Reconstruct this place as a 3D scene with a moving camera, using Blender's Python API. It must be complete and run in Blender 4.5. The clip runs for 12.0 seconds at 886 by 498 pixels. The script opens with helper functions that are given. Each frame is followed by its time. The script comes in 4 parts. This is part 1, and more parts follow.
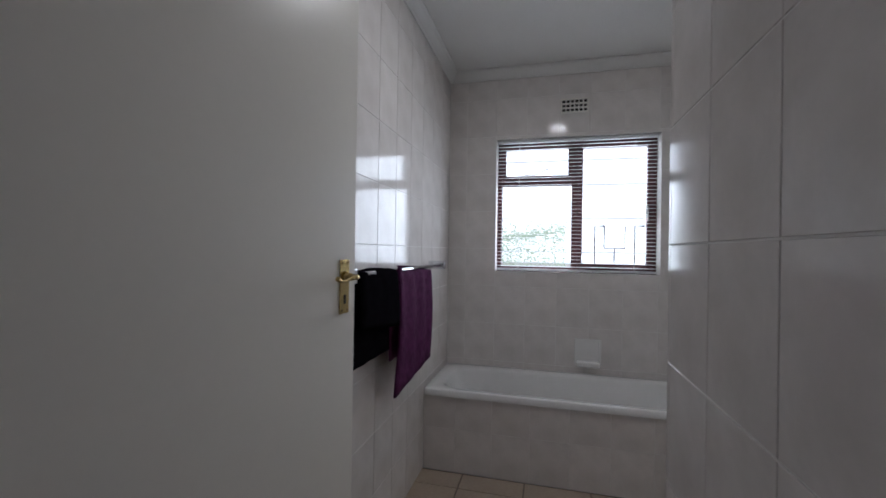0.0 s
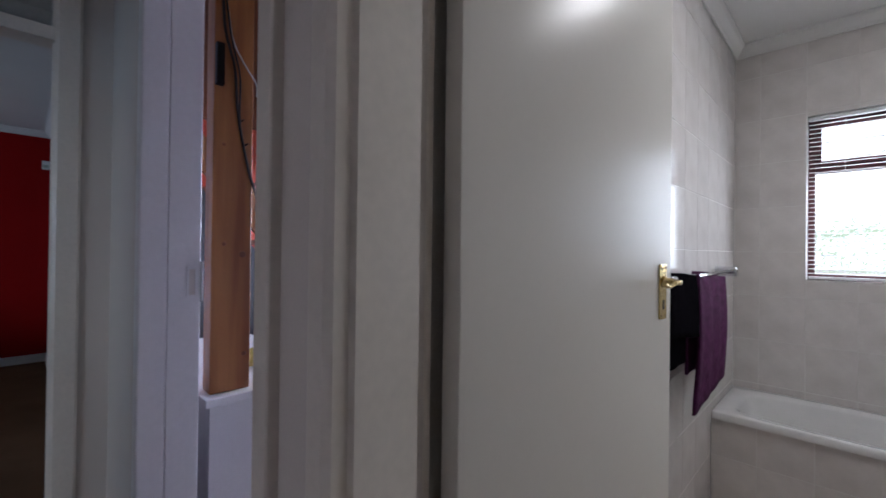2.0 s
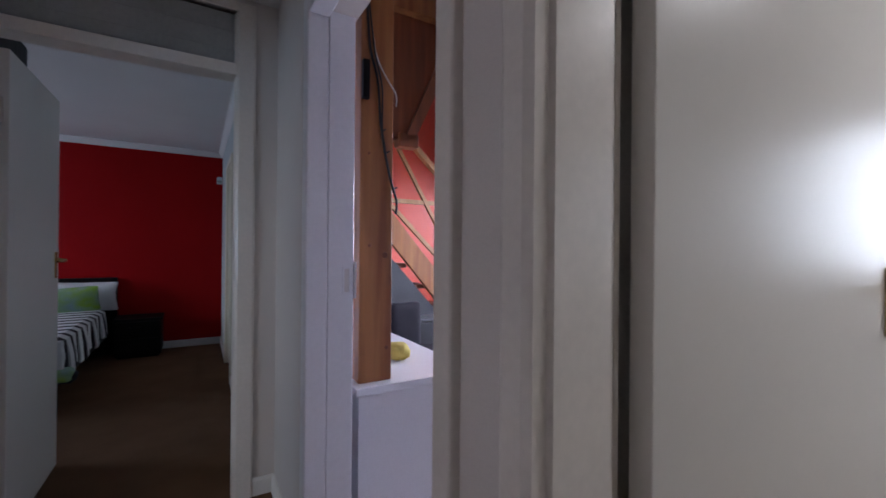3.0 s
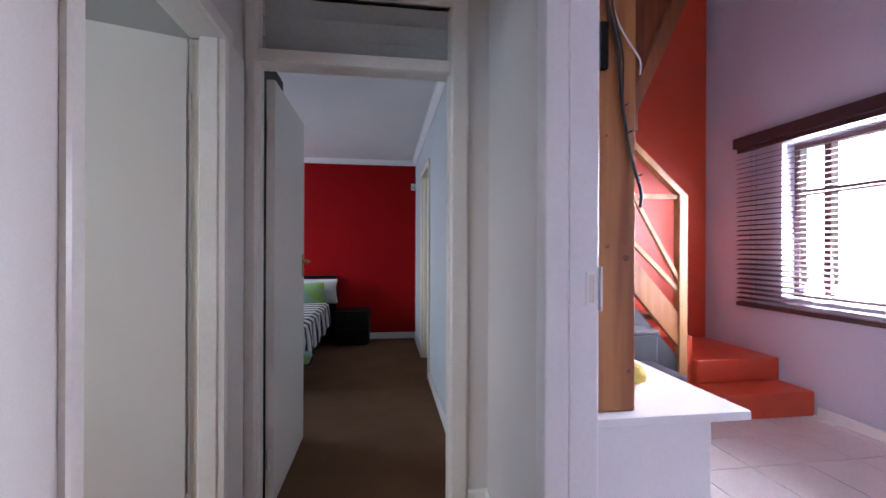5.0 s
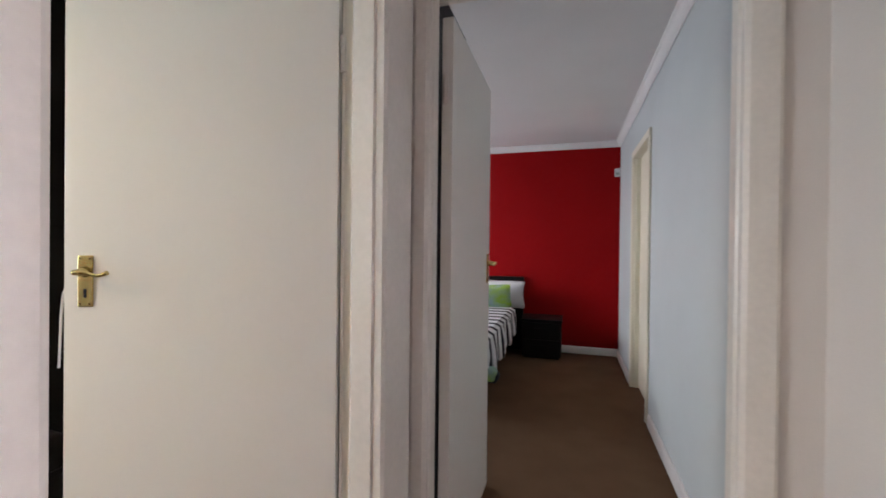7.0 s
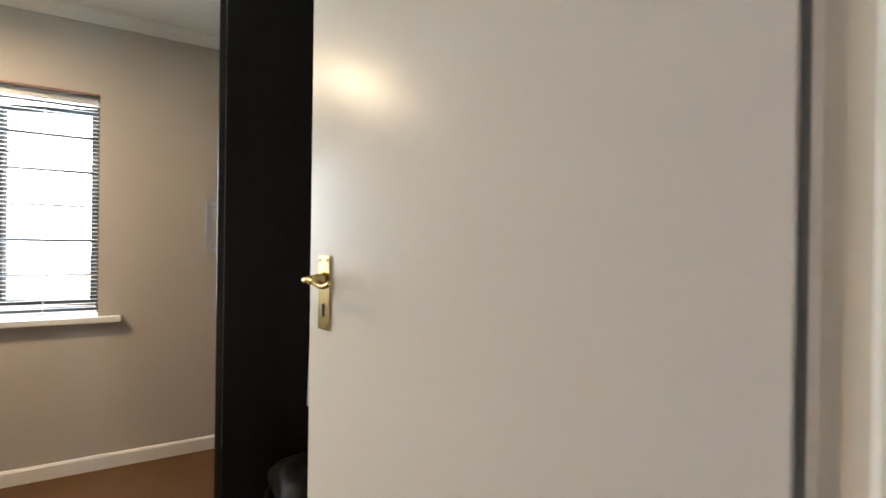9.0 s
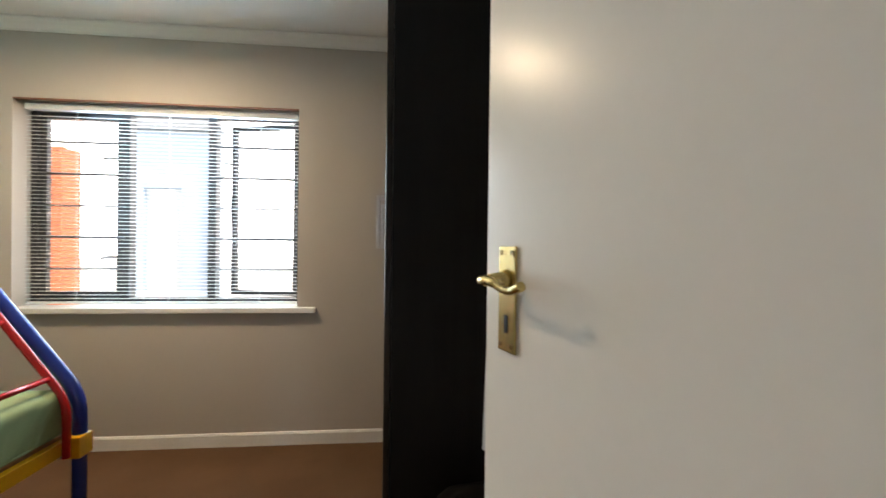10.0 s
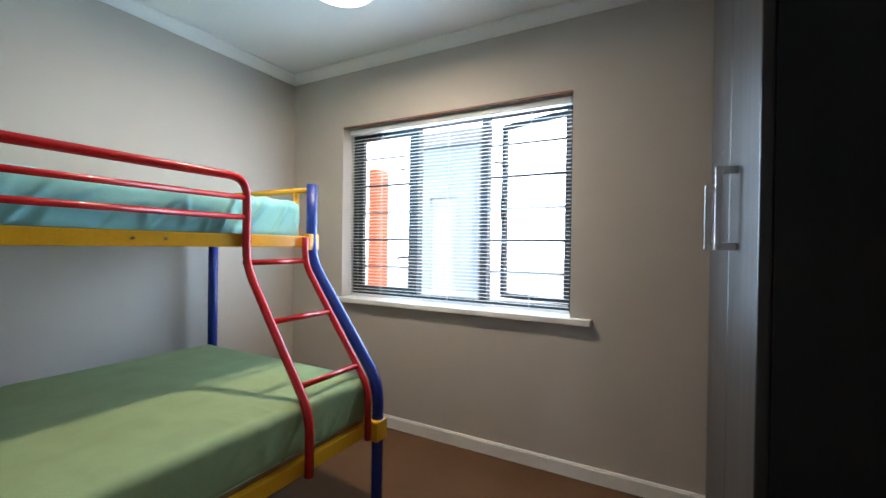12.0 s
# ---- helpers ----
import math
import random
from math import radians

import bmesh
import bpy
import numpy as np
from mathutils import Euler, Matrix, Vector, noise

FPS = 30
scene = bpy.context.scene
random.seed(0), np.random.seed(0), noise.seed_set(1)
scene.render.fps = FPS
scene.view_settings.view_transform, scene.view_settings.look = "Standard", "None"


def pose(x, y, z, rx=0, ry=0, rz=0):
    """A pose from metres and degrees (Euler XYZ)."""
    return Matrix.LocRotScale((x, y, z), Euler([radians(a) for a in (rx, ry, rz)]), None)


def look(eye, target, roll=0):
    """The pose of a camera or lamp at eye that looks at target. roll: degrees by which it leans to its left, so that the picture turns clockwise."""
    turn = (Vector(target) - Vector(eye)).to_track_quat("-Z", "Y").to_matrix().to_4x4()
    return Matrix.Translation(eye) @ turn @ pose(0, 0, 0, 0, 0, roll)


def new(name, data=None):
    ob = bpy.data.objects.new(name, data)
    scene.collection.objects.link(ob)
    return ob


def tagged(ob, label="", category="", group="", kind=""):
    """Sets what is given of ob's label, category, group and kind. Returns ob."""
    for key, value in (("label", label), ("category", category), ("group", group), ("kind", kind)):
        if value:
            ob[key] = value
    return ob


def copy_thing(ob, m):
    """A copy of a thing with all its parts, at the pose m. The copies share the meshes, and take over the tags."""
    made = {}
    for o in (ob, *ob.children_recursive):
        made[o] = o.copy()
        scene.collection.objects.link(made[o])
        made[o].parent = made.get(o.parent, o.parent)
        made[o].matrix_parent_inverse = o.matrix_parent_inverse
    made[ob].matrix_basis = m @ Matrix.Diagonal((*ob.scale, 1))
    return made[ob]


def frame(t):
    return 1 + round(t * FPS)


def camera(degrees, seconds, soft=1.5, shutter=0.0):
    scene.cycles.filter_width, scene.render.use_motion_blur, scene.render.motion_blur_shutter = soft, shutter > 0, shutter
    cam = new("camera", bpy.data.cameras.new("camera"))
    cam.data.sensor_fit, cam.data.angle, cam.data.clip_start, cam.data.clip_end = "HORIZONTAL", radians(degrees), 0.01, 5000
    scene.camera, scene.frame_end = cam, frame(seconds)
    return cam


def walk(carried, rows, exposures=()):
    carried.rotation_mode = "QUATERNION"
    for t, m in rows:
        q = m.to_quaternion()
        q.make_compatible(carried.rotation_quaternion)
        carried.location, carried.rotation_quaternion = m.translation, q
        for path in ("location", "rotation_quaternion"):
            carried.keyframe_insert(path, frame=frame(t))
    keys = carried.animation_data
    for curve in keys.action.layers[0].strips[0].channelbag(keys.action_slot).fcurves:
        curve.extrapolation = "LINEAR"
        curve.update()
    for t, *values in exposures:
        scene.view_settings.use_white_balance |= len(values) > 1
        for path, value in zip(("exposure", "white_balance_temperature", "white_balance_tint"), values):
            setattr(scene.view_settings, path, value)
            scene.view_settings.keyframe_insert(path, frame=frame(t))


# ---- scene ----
cam = camera(94.0, 12.0, shutter=0.25)
PATH = [
    (0, (2.49, 0.271, 1.219), (2.0, 2.21, 1.225), 0.9),
    (0.5, (2.457, 0.237, 1.208), (1.721, 2.096, 1.219), 0.8),
    (1, (2.414, 0.188, 1.221), (1.432, 1.93, 1.227), 0.6),
    (1.5, (2.352, 0.142, 1.21), (1.151, 1.741, 1.228), 0.7),
    (2, (2.312, 0.098, 1.217), (0.911, 1.526, 1.228), 0.7),
    (2.5, (2.272, 0.063, 1.224), (0.703, 1.304, 1.224), 0.6),
    (3, (2.229, 0.026, 1.219), (0.51, 1.049, 1.223), 0.5),
    (3.5, (2.171, -0.006, 1.234), (0.334, 0.785, 1.236), 0.3),
    (5.5, (1.79, -0.154, 1.221), (-0.204, 0.009, 1.22), 0.1),
    (6, (1.621, -0.175, 1.224), (-0.379, -0.153, 1.22), 0.0),
    (6.5, (1.449, -0.184, 1.227), (-0.533, -0.452, 1.223), 0.4),
    (8.5, (0.722, -0.613, 1.216), (-0.593, -2.116, 1.192), 0.4),
    (9, (0.621, -0.716, 1.208), (-0.316, -2.483, 1.203), 0.8),
    (9.5, (0.579, -0.838, 1.191), (0.012, -2.756, 1.193), 1.1),
    (10, (0.591, -0.982, 1.188), (0.395, -2.972, 1.178), 0.7),
    (10.5, (0.639, -1.14, 1.185), (0.778, -3.135, 1.176), 0.7),
    (11, (0.738, -1.251, 1.167), (1.168, -3.204, 1.171), 1.0),
    (11.5, (0.769, -1.306, 1.176), (1.472, -3.178, 1.169), 0.9),
    (12, (0.768, -1.326, 1.18), (1.726, -3.081, 1.167), 0.8),
]
walk(cam, [(t, look(eye, target, roll)) for t, eye, target, roll in PATH],
     exposures=[(0.0, -0.66, 5750, 13), (0.6, -0.50, 5750, 13), (1.5, -0.26, 5750, 13), (2.0, -0.06, 5800, 14), (2.5, 0.0, 5800, 15), (3.5, 0.52, 6000, 17), (5.5, 1.44, 6200, 18), (6.5, 1.60, 6850, 17), (8.5, 1.62, 7450, 16), (9.2, 1.40, 7450, 14), (10.0, 1.08, 7200, 12), (11.0, 0.86, 6400, 10), (12.0, 0.88, 6050, 11)])

# ---- light ----
world = bpy.data.worlds.new("world")
scene.world = world
world.use_nodes = True
wn = world.node_tree
sky = wn.nodes.new("ShaderNodeTexSky")
sky.sky_type, sky.sun_disc = "NISHITA", False
sky.sun_elevation, sky.sun_rotation = radians(58), radians(300)
wn.links.new(sky.outputs[0], wn.nodes["Background"].inputs[0])
wn.nodes["Background"].inputs[1].default_value = 0.15


def sun_lamp(strength, elevation, azimuth):
    d = bpy.data.lights.new("sun", "SUN")
    d.energy, d.angle, d.color = strength, radians(0.5), (1, 0.95, 0.88)
    a, e = radians(azimuth), radians(elevation)
    way = Vector((math.sin(a) * math.cos(e), math.cos(a) * math.cos(e), math.sin(e)))
    ob = new("sun", d)
    ob.matrix_world = look(way * 30, (0, 0, 0))
    return ob


sun_lamp(4.0, 58, 300)


def area(name, eye, target, w, h, watts, color=(1, 1, 1)):
    d = bpy.data.lights.new(name, "AREA")
    d.shape, d.size, d.size_y, d.energy, d.color = "RECTANGLE", w, h, watts, color
    ob = new(name, d)
    ob.matrix_world = look(eye, target)
    return ob


def disc(name, at, size, watts, color):
    d = bpy.data.lights.new(name, "AREA")
    d.shape, d.size, d.energy, d.color = "DISK", size, watts, color
    ob = new(name, d)
    ob.location = at
    return ob


# skylight through the window openings
area("bath_daylight", (2.66, 3.146, 1.52), (2.66, 0, 1.52), 0.98, 0.85, 21, (0.92, 0.985, 1.0))
area("kids_daylight", (1.88, -3.628, 1.42), (1.88, 0, 1.3), 1.2, 1.1, 21, (0.52, 0.78, 1.0))
area("living_daylight", (-0.18, 3.15, 1.45), (-0.18, 0, 1.2), 1.5, 1.15, 122, (0.82, 0.86, 1.0))
# the bedroom's opening is unseen: this lamp is added in an assumed window
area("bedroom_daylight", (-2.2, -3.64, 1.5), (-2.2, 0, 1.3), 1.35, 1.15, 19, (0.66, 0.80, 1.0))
disc("kids_lamp_bulb", (2.04, -2.696, 2.29), 0.06, 12.5, (1.0, 0.81, 0.58))
disc("bath_lamp_bulb", (2.57, 1.785, 2.386), 0.11, 5.8, (1.0, 0.95, 0.88))


# ---- materials ----
def shader(name, color, rough=0.6, metal=0.0, vary=0.06, scale=6.0, bump=0.05, fine=180.0, spec=0.5, second=None, per_object=0.0, stretch=(1, 1, 1), coat=0.0):
    """A surface with broad stains and fine relief. second: the colour of the stains."""
    m = bpy.data.materials.new(name)
    m.use_nodes = True
    t = m.node_tree
    b = t.nodes["Principled BSDF"]
    geo = t.nodes.new("ShaderNodeTexCoord")
    mp = t.nodes.new("ShaderNodeMapping")
    mp.inputs["Scale"].default_value = stretch
    t.links.new(geo.outputs["Object"], mp.inputs[0])
    big, small = t.nodes.new("ShaderNodeTexNoise"), t.nodes.new("ShaderNodeTexNoise")
    big.inputs["Scale"].default_value, big.inputs["Detail"].default_value = scale, 5
    small.inputs["Scale"].default_value, small.inputs["Detail"].default_value = fine, 3
    t.links.new(mp.outputs[0], big.inputs["Vector"])
    t.links.new(mp.outputs[0], small.inputs["Vector"])
    mix = t.nodes.new("ShaderNodeMix")
    mix.data_type = "RGBA"
    other = second or tuple(c * (1 - 2 * vary) for c in color)
    mix.inputs[6].default_value, mix.inputs[7].default_value = (*color, 1), (*other, 1)
    ramp = t.nodes.new("ShaderNodeMapRange")
    ramp.inputs[1].default_value, ramp.inputs[2].default_value = 0.35, 0.7
    t.links.new(big.outputs[0], ramp.inputs[0])
    t.links.new(ramp.outputs[0], mix.inputs[0])
    hsv = t.nodes.new("ShaderNodeHueSaturation")
    t.links.new(mix.outputs[2], hsv.inputs["Color"])
    val = t.nodes.new("ShaderNodeMapRange")
    val.inputs[1].default_value, val.inputs[2].default_value = 0.3, 0.7
    val.inputs[3].default_value, val.inputs[4].default_value = 1 - vary, 1 + vary
    t.links.new(small.outputs[0], val.inputs[0])
    if per_object:
        info = t.nodes.new("ShaderNodeObjectInfo")
        r = t.nodes.new("ShaderNodeMapRange")
        r.inputs[3].default_value, r.inputs[4].default_value = 1 - per_object, 1 + per_object
        t.links.new(info.outputs["Random"], r.inputs[0])
        mul = t.nodes.new("ShaderNodeMath")
        mul.operation = "MULTIPLY"
        t.links.new(val.outputs[0], mul.inputs[0])
        t.links.new(r.outputs[0], mul.inputs[1])
        t.links.new(mul.outputs[0], hsv.inputs["Value"])
    else:
        t.links.new(val.outputs[0], hsv.inputs["Value"])
    t.links.new(hsv.outputs[0], b.inputs["Base Color"])
    rr = t.nodes.new("ShaderNodeMapRange")
    rr.inputs[3].default_value, rr.inputs[4].default_value = rough * 0.85, min(1, rough * 1.15)
    t.links.new(big.outputs[0], rr.inputs[0])
    t.links.new(rr.outputs[0], b.inputs["Roughness"])
    b.inputs["Metallic"].default_value = metal
    b.inputs["Specular IOR Level"].default_value = spec
    b.inputs["Coat Weight"].default_value = coat
    if bump:
        bp = t.nodes.new("ShaderNodeBump")
        bp.inputs["Strength"].default_value, bp.inputs["Distance"].default_value = bump, 0.004
        t.links.new(small.outputs[0], bp.inputs["Height"])
        t.links.new(bp.outputs[0], b.inputs["Normal"])
    return m


def wood(name, light, dark, rough=0.45, along="z"):
    """Planed softwood: long wavy grain and darker knots."""
    m = shader(name, light, rough, vary=0.05, scale=2.0, fine=90, bump=0.08, second=dark,
               stretch={"z": (9, 9, 0.7), "x": (0.7, 9, 9), "y": (9, 0.7, 9)}[along])
    return m


def glowing(name, color, strength):
    m = bpy.data.materials.new(name)
    m.use_nodes = True
    b = m.node_tree.nodes["Principled BSDF"]
    b.inputs["Base Color"].default_value = (*color, 1)
    b.inputs["Emission Color"].default_value = (*color, 1)
    b.inputs["Emission Strength"].default_value = strength
    return m


def clear_glass(name):
    m = bpy.data.materials.new(name)
    m.use_nodes = True
    t = m.node_tree
    b = t.nodes["Principled BSDF"]
    b.inputs["Transmission Weight"].default_value = 1
    b.inputs["Roughness"].default_value, b.inputs["IOR"].default_value = 0.0, 1.05
    return m


WALL = shader("hall_wall_paint", (0.70, 0.645, 0.60), 0.55, vary=0.03, scale=1.6, fine=260, bump=0.06)
KIDS_WALL = shader("kids_wall_paint", (0.485, 0.44, 0.39), 0.6, vary=0.03, scale=1.6, fine=260, bump=0.06)
RED_WALL = shader("red_wall_paint", (0.31, 0.005, 0.006), 0.6, vary=0.05, scale=1.6, fine=260, bump=0.06, spec=0.08)
BLUE_WALL = shader("bedroom_wall_paint", (0.52, 0.58, 0.58), 0.6, vary=0.03, scale=1.6, fine=260, bump=0.06)
LILAC_WALL = shader("living_wall_paint", (0.52, 0.51, 0.59), 0.6, vary=0.03, scale=1.6, fine=260, bump=0.06)
ORANGE = shader("orange_wall_paint", (0.66, 0.075, 0.027), 0.45, vary=0.04, scale=1.6, fine=260, bump=0.06)
ORANGE_STEP = shader("orange_step_paint", (0.62, 0.08, 0.03), 0.4, vary=0.06, scale=3, fine=200, bump=0.08)
CEIL = shader("ceiling_paint", (0.78, 0.77, 0.75), 0.8, vary=0.02, scale=2, fine=200, bump=0.05)
GLOSS_WHITE = shader("white_gloss_enamel", (0.80, 0.77, 0.71), 0.29, vary=0.006, scale=1.1, fine=70, bump=0.02, spec=0.21)
FRAME = shader("cream_frame_enamel", (0.79, 0.735, 0.665), 0.33, vary=0.03, scale=4, fine=60, bump=0.03)
SLIDE_WHITE = shader("sliding_door_enamel", (0.80, 0.79, 0.80), 0.35, vary=0.02, scale=3, fine=60, bump=0.03)
SKIRT = shader("skirting_enamel", (0.78, 0.76, 0.72), 0.4, vary=0.03, fine=90, bump=0.04)
CARPET = shader("brown_carpet", (0.165, 0.09, 0.049), 0.95, vary=0.10, scale=3, fine=420, bump=0.9, spec=0.1)
TILE = shader("pale_wall_tile", (0.75, 0.71, 0.685), 0.10, vary=0.04, scale=7, fine=30, bump=0.025, spec=0.22, second=(0.65, 0.61, 0.58), per_object=0.03)
GROUT = shader("white_grout", (0.78, 0.76, 0.73), 0.8, vary=0.05, fine=200, bump=0.1)
FLOOR_TILE = shader("beige_floor_tile", (0.50, 0.41, 0.32), 0.25, vary=0.05, scale=5, fine=60, bump=0.04, per_object=0.04)
LIVING_TILE = shader("cream_floor_tile", (0.66, 0.60, 0.56), 0.2, vary=0.04, scale=5, fine=60, bump=0.03, per_object=0.03)
DARK_GROUT = shader("dark_grout", (0.16, 0.13, 0.11), 0.9, vary=0.1, fine=200, bump=0.1)
BATH_ENAMEL = shader("bath_enamel", (0.82, 0.81, 0.79), 0.12, vary=0.01, scale=3, fine=30, bump=0.0)
BRASS = shader("polished_brass", (0.62, 0.48, 0.21), 0.24, 1.0, vary=0.08, scale=30, fine=200, bump=0.03)
CHROME = shader("chrome", (0.75, 0.76, 0.78), 0.12, 1.0, vary=0.03, fine=150, bump=0.01)
ESPRESSO = shader("espresso_melamine", (0.009, 0.0075, 0.007), 0.5, vary=0.15, scale=3, fine=60, bump=0.05, stretch=(9, 9, 0.6), spec=0.22)
ESPRESSO_DOOR = shader("espresso_door", (0.026, 0.020, 0.017), 0.32, vary=0.12, scale=3, fine=60, bump=0.03, stretch=(9, 9, 0.6), spec=0.3)
STEEL = shader("brushed_steel", (0.6, 0.59, 0.57), 0.35, 1.0, vary=0.05, fine=200, bump=0.03)
# the blue of open shade is put into this white plaster's colour
SHADE_BLUE = shader("shade_blue_plaster", (0.40, 0.50, 0.60), 0.9, vary=0.04, scale=2, fine=90, bump=0.2)
LOUVRE = shader("grey_louvre_glass", (0.44, 0.45, 0.43), 0.25, vary=0.05, scale=5, fine=60, bump=0.02)
CREAM = shader("cream_door_paint", (0.74, 0.70, 0.56), 0.4, vary=0.02, scale=3, fine=60, bump=0.03)
DARK_BRASS = shader("tarnished_brass", (0.25, 0.17, 0.07), 0.35, 1.0, vary=0.1, fine=200)
LAMP_GLASS = glowing("opal_lamp_glass", (1.0, 0.93, 0.82), 1.3)
SKY_GLOW = glowing("sky_glow", (0.97, 0.98, 1.0), 2.4)
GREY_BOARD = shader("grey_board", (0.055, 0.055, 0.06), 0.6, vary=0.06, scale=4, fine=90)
STORE_GREY = shader("grey_plastic", (0.12, 0.12, 0.125), 0.4, vary=0.06, scale=4, fine=90)
YELLOW_CLOTH = shader("yellow_cloth", (0.62, 0.50, 0.12), 0.9, vary=0.1, scale=30, fine=400, bump=0.4)
WHITE_CLOTH = shader("white_cotton", (0.72, 0.73, 0.74), 0.9, vary=0.04, scale=9, fine=400, bump=0.2)
LIME_CLOTH = shader("lime_print_cotton", (0.30, 0.50, 0.06), 0.9, vary=0.1, scale=7, fine=300, bump=0.2, second=(0.30, 0.42, 0.46))
BLACK_STRIPE = shader("black_stripe_cotton", (0.022, 0.018, 0.026), 0.9, vary=0.08, scale=9, fine=400, bump=0.2)
PINE = wood("orange_pine", (0.38, 0.155, 0.045), (0.22, 0.07, 0.018))
PINE_DARK = wood("dark_pine", (0.24, 0.075, 0.025), (0.12, 0.035, 0.012))
PINE_RAIL = wood("pale_pine", (0.47, 0.25, 0.10), (0.34, 0.155, 0.055))
COUNTER = shader("white_counter_laminate", (0.80, 0.79, 0.79), 0.3, vary=0.02, scale=3, fine=90, bump=0.02)
CABLE = shader("black_cable", (0.012, 0.012, 0.014), 0.35, vary=0.1, fine=200)
BLACK = shader("black_lacquer", (0.008, 0.007, 0.007), 0.5, vary=0.1, scale=4, fine=80, spec=0.15)
MAROON = shader("maroon_window_wood", (0.065, 0.011, 0.012), 0.35, vary=0.1, scale=6, fine=120, bump=0.05)
DARK_ALU = shader("bronze_aluminium", (0.035, 0.032, 0.035), 0.35, 0.3, vary=0.08, fine=200)
SLAT_WHITE = shader("white_blind_slat", (0.75, 0.75, 0.75), 0.4, vary=0.03, fine=150, bump=0.02)
SLAT_SILVER = shader("silver_blind_slat", (0.70, 0.72, 0.74), 0.4, 0.0, vary=0.04, fine=150, bump=0.02)
SLAT_WENGE = shader("wenge_blind_slat", (0.055, 0.028, 0.03), 0.4, vary=0.15, scale=8, fine=150, bump=0.04)
GLASS = clear_glass("window_glass")
RED_METAL = shader("red_bed_enamel", (0.42, 0.012, 0.014), 0.22, vary=0.05, scale=9, fine=120, bump=0.03)
BLUE_METAL = shader("blue_bed_enamel", (0.012, 0.032, 0.24), 0.22, vary=0.06, scale=9, fine=120, bump=0.03)
YELLOW_METAL = shader("yellow_bed_enamel", (0.72, 0.34, 0.012), 0.25, vary=0.05, scale=9, fine=120, bump=0.03)
AQUA = shader("aqua_sheet", (0.27, 0.60, 0.60), 0.85, vary=0.05, scale=9, fine=300, bump=0.2)
GREEN = shader("green_sheet", (0.27, 0.35, 0.165), 0.85, vary=0.05, scale=9, fine=300, bump=0.2)
PURPLE = shader("purple_towelling", (0.105, 0.022, 0.085), 0.95, vary=0.2, scale=30, fine=500, bump=0.9, spec=0.1)
BLACK_CLOTH = shader("black_towelling", (0.008, 0.007, 0.009), 1.0, vary=0.2, scale=30, fine=500, bump=0.3, spec=0.0)
PLASTER_OUT = shader("outdoor_plaster", (0.72, 0.74, 0.76), 0.9, vary=0.05, scale=2, fine=90, bump=0.2)
ORANGE_OUT = shader("orange_outdoor_plaster", (0.62, 0.16, 0.07), 0.9, vary=0.05, scale=2, fine=90, bump=0.2)
PAVING = shader("pale_paving", (0.50, 0.47, 0.43), 0.9, vary=0.1, scale=2, fine=60, bump=0.3)
HEDGE = bpy.data.materials.new("hedge_leaf")
HEDGE.use_nodes = True
hn = HEDGE.node_tree
leaf_d, leaf_t, leaf_mix = hn.nodes.new("ShaderNodeBsdfDiffuse"), hn.nodes.new("ShaderNodeBsdfTranslucent"), hn.nodes.new("ShaderNodeMixShader")
# far paler than foliage: the outdoor glare is put into the leaf colours
leaf_d.inputs[0].default_value, leaf_t.inputs[0].default_value = (0.32, 0.40, 0.27, 1), (0.72, 0.82, 0.62, 1)
leaf_mix.inputs[0].default_value = 0.8
hn.links.new(leaf_d.outputs[0], leaf_mix.inputs[1])
hn.links.new(leaf_t.outputs[0], leaf_mix.inputs[2])
hn.links.new(leaf_mix.outputs[0], hn.nodes["Material Output"].inputs[0])
GALV = shader("galvanised_bar", (0.25, 0.26, 0.27), 0.4, 0.6, vary=0.08, fine=200)
DARK_BAR = shader("dark_burglar_bar", (0.03, 0.03, 0.035), 0.4, 0.3, vary=0.08, fine=200)


# ---- building helpers ----
def add_box(bm, lo, hi, bevel=0.0, turn=None, seg=2):
    lo, hi = Vector(lo), Vector(hi)
    m = Matrix.Translation((lo + hi) / 2) @ Matrix.Diagonal((*(hi - lo), 1))
    if turn is not None:
        m = turn @ m
    vs = bmesh.ops.create_cube(bm, size=1, matrix=m)["verts"]
    if bevel:
        es = {e for v in vs for e in v.link_edges}
        bmesh.ops.bevel(bm, geom=list(es), offset=bevel, segments=seg, profile=0.6, affect="EDGES")
    return bm


def box(lo, hi, bevel=0.0, turn=None, seg=2):
    return add_box(bmesh.new(), lo, hi, bevel, turn, seg)


def add_tube(bm, points, radius, sides=10, caps=True, radii=None):
    """A round bar along a line of points."""
    pts = [Vector(p) for p in points]
    rings, last = [], None
    for i, p in enumerate(pts):
        a, b = pts[max(0, i - 1)], pts[min(len(pts) - 1, i + 1)]
        way = (b - a).normalized()
        if last is None:
            side = way.orthogonal().normalized()
        else:
            side = (last - way * last.dot(way)).normalized()
        last = side
        up = way.cross(side)
        r = radii[i] if radii else radius
        rings.append([bm.verts.new(p + (side * math.cos(k * 2 * math.pi / sides) + up * math.sin(k * 2 * math.pi / sides)) * r) for k in range(sides)])
    for r0, r1 in zip(rings, rings[1:]):
        for k in range(sides):
            bm.faces.new((r0[k], r0[(k + 1) % sides], r1[(k + 1) % sides], r1[k])).smooth = True
    if caps:
        bm.faces.new(rings[0][::-1])
        bm.faces.new(rings[-1])
    return bm


def tube(points, radius, sides=10, radii=None):
    return add_tube(bmesh.new(), points, radius, sides, True, radii)


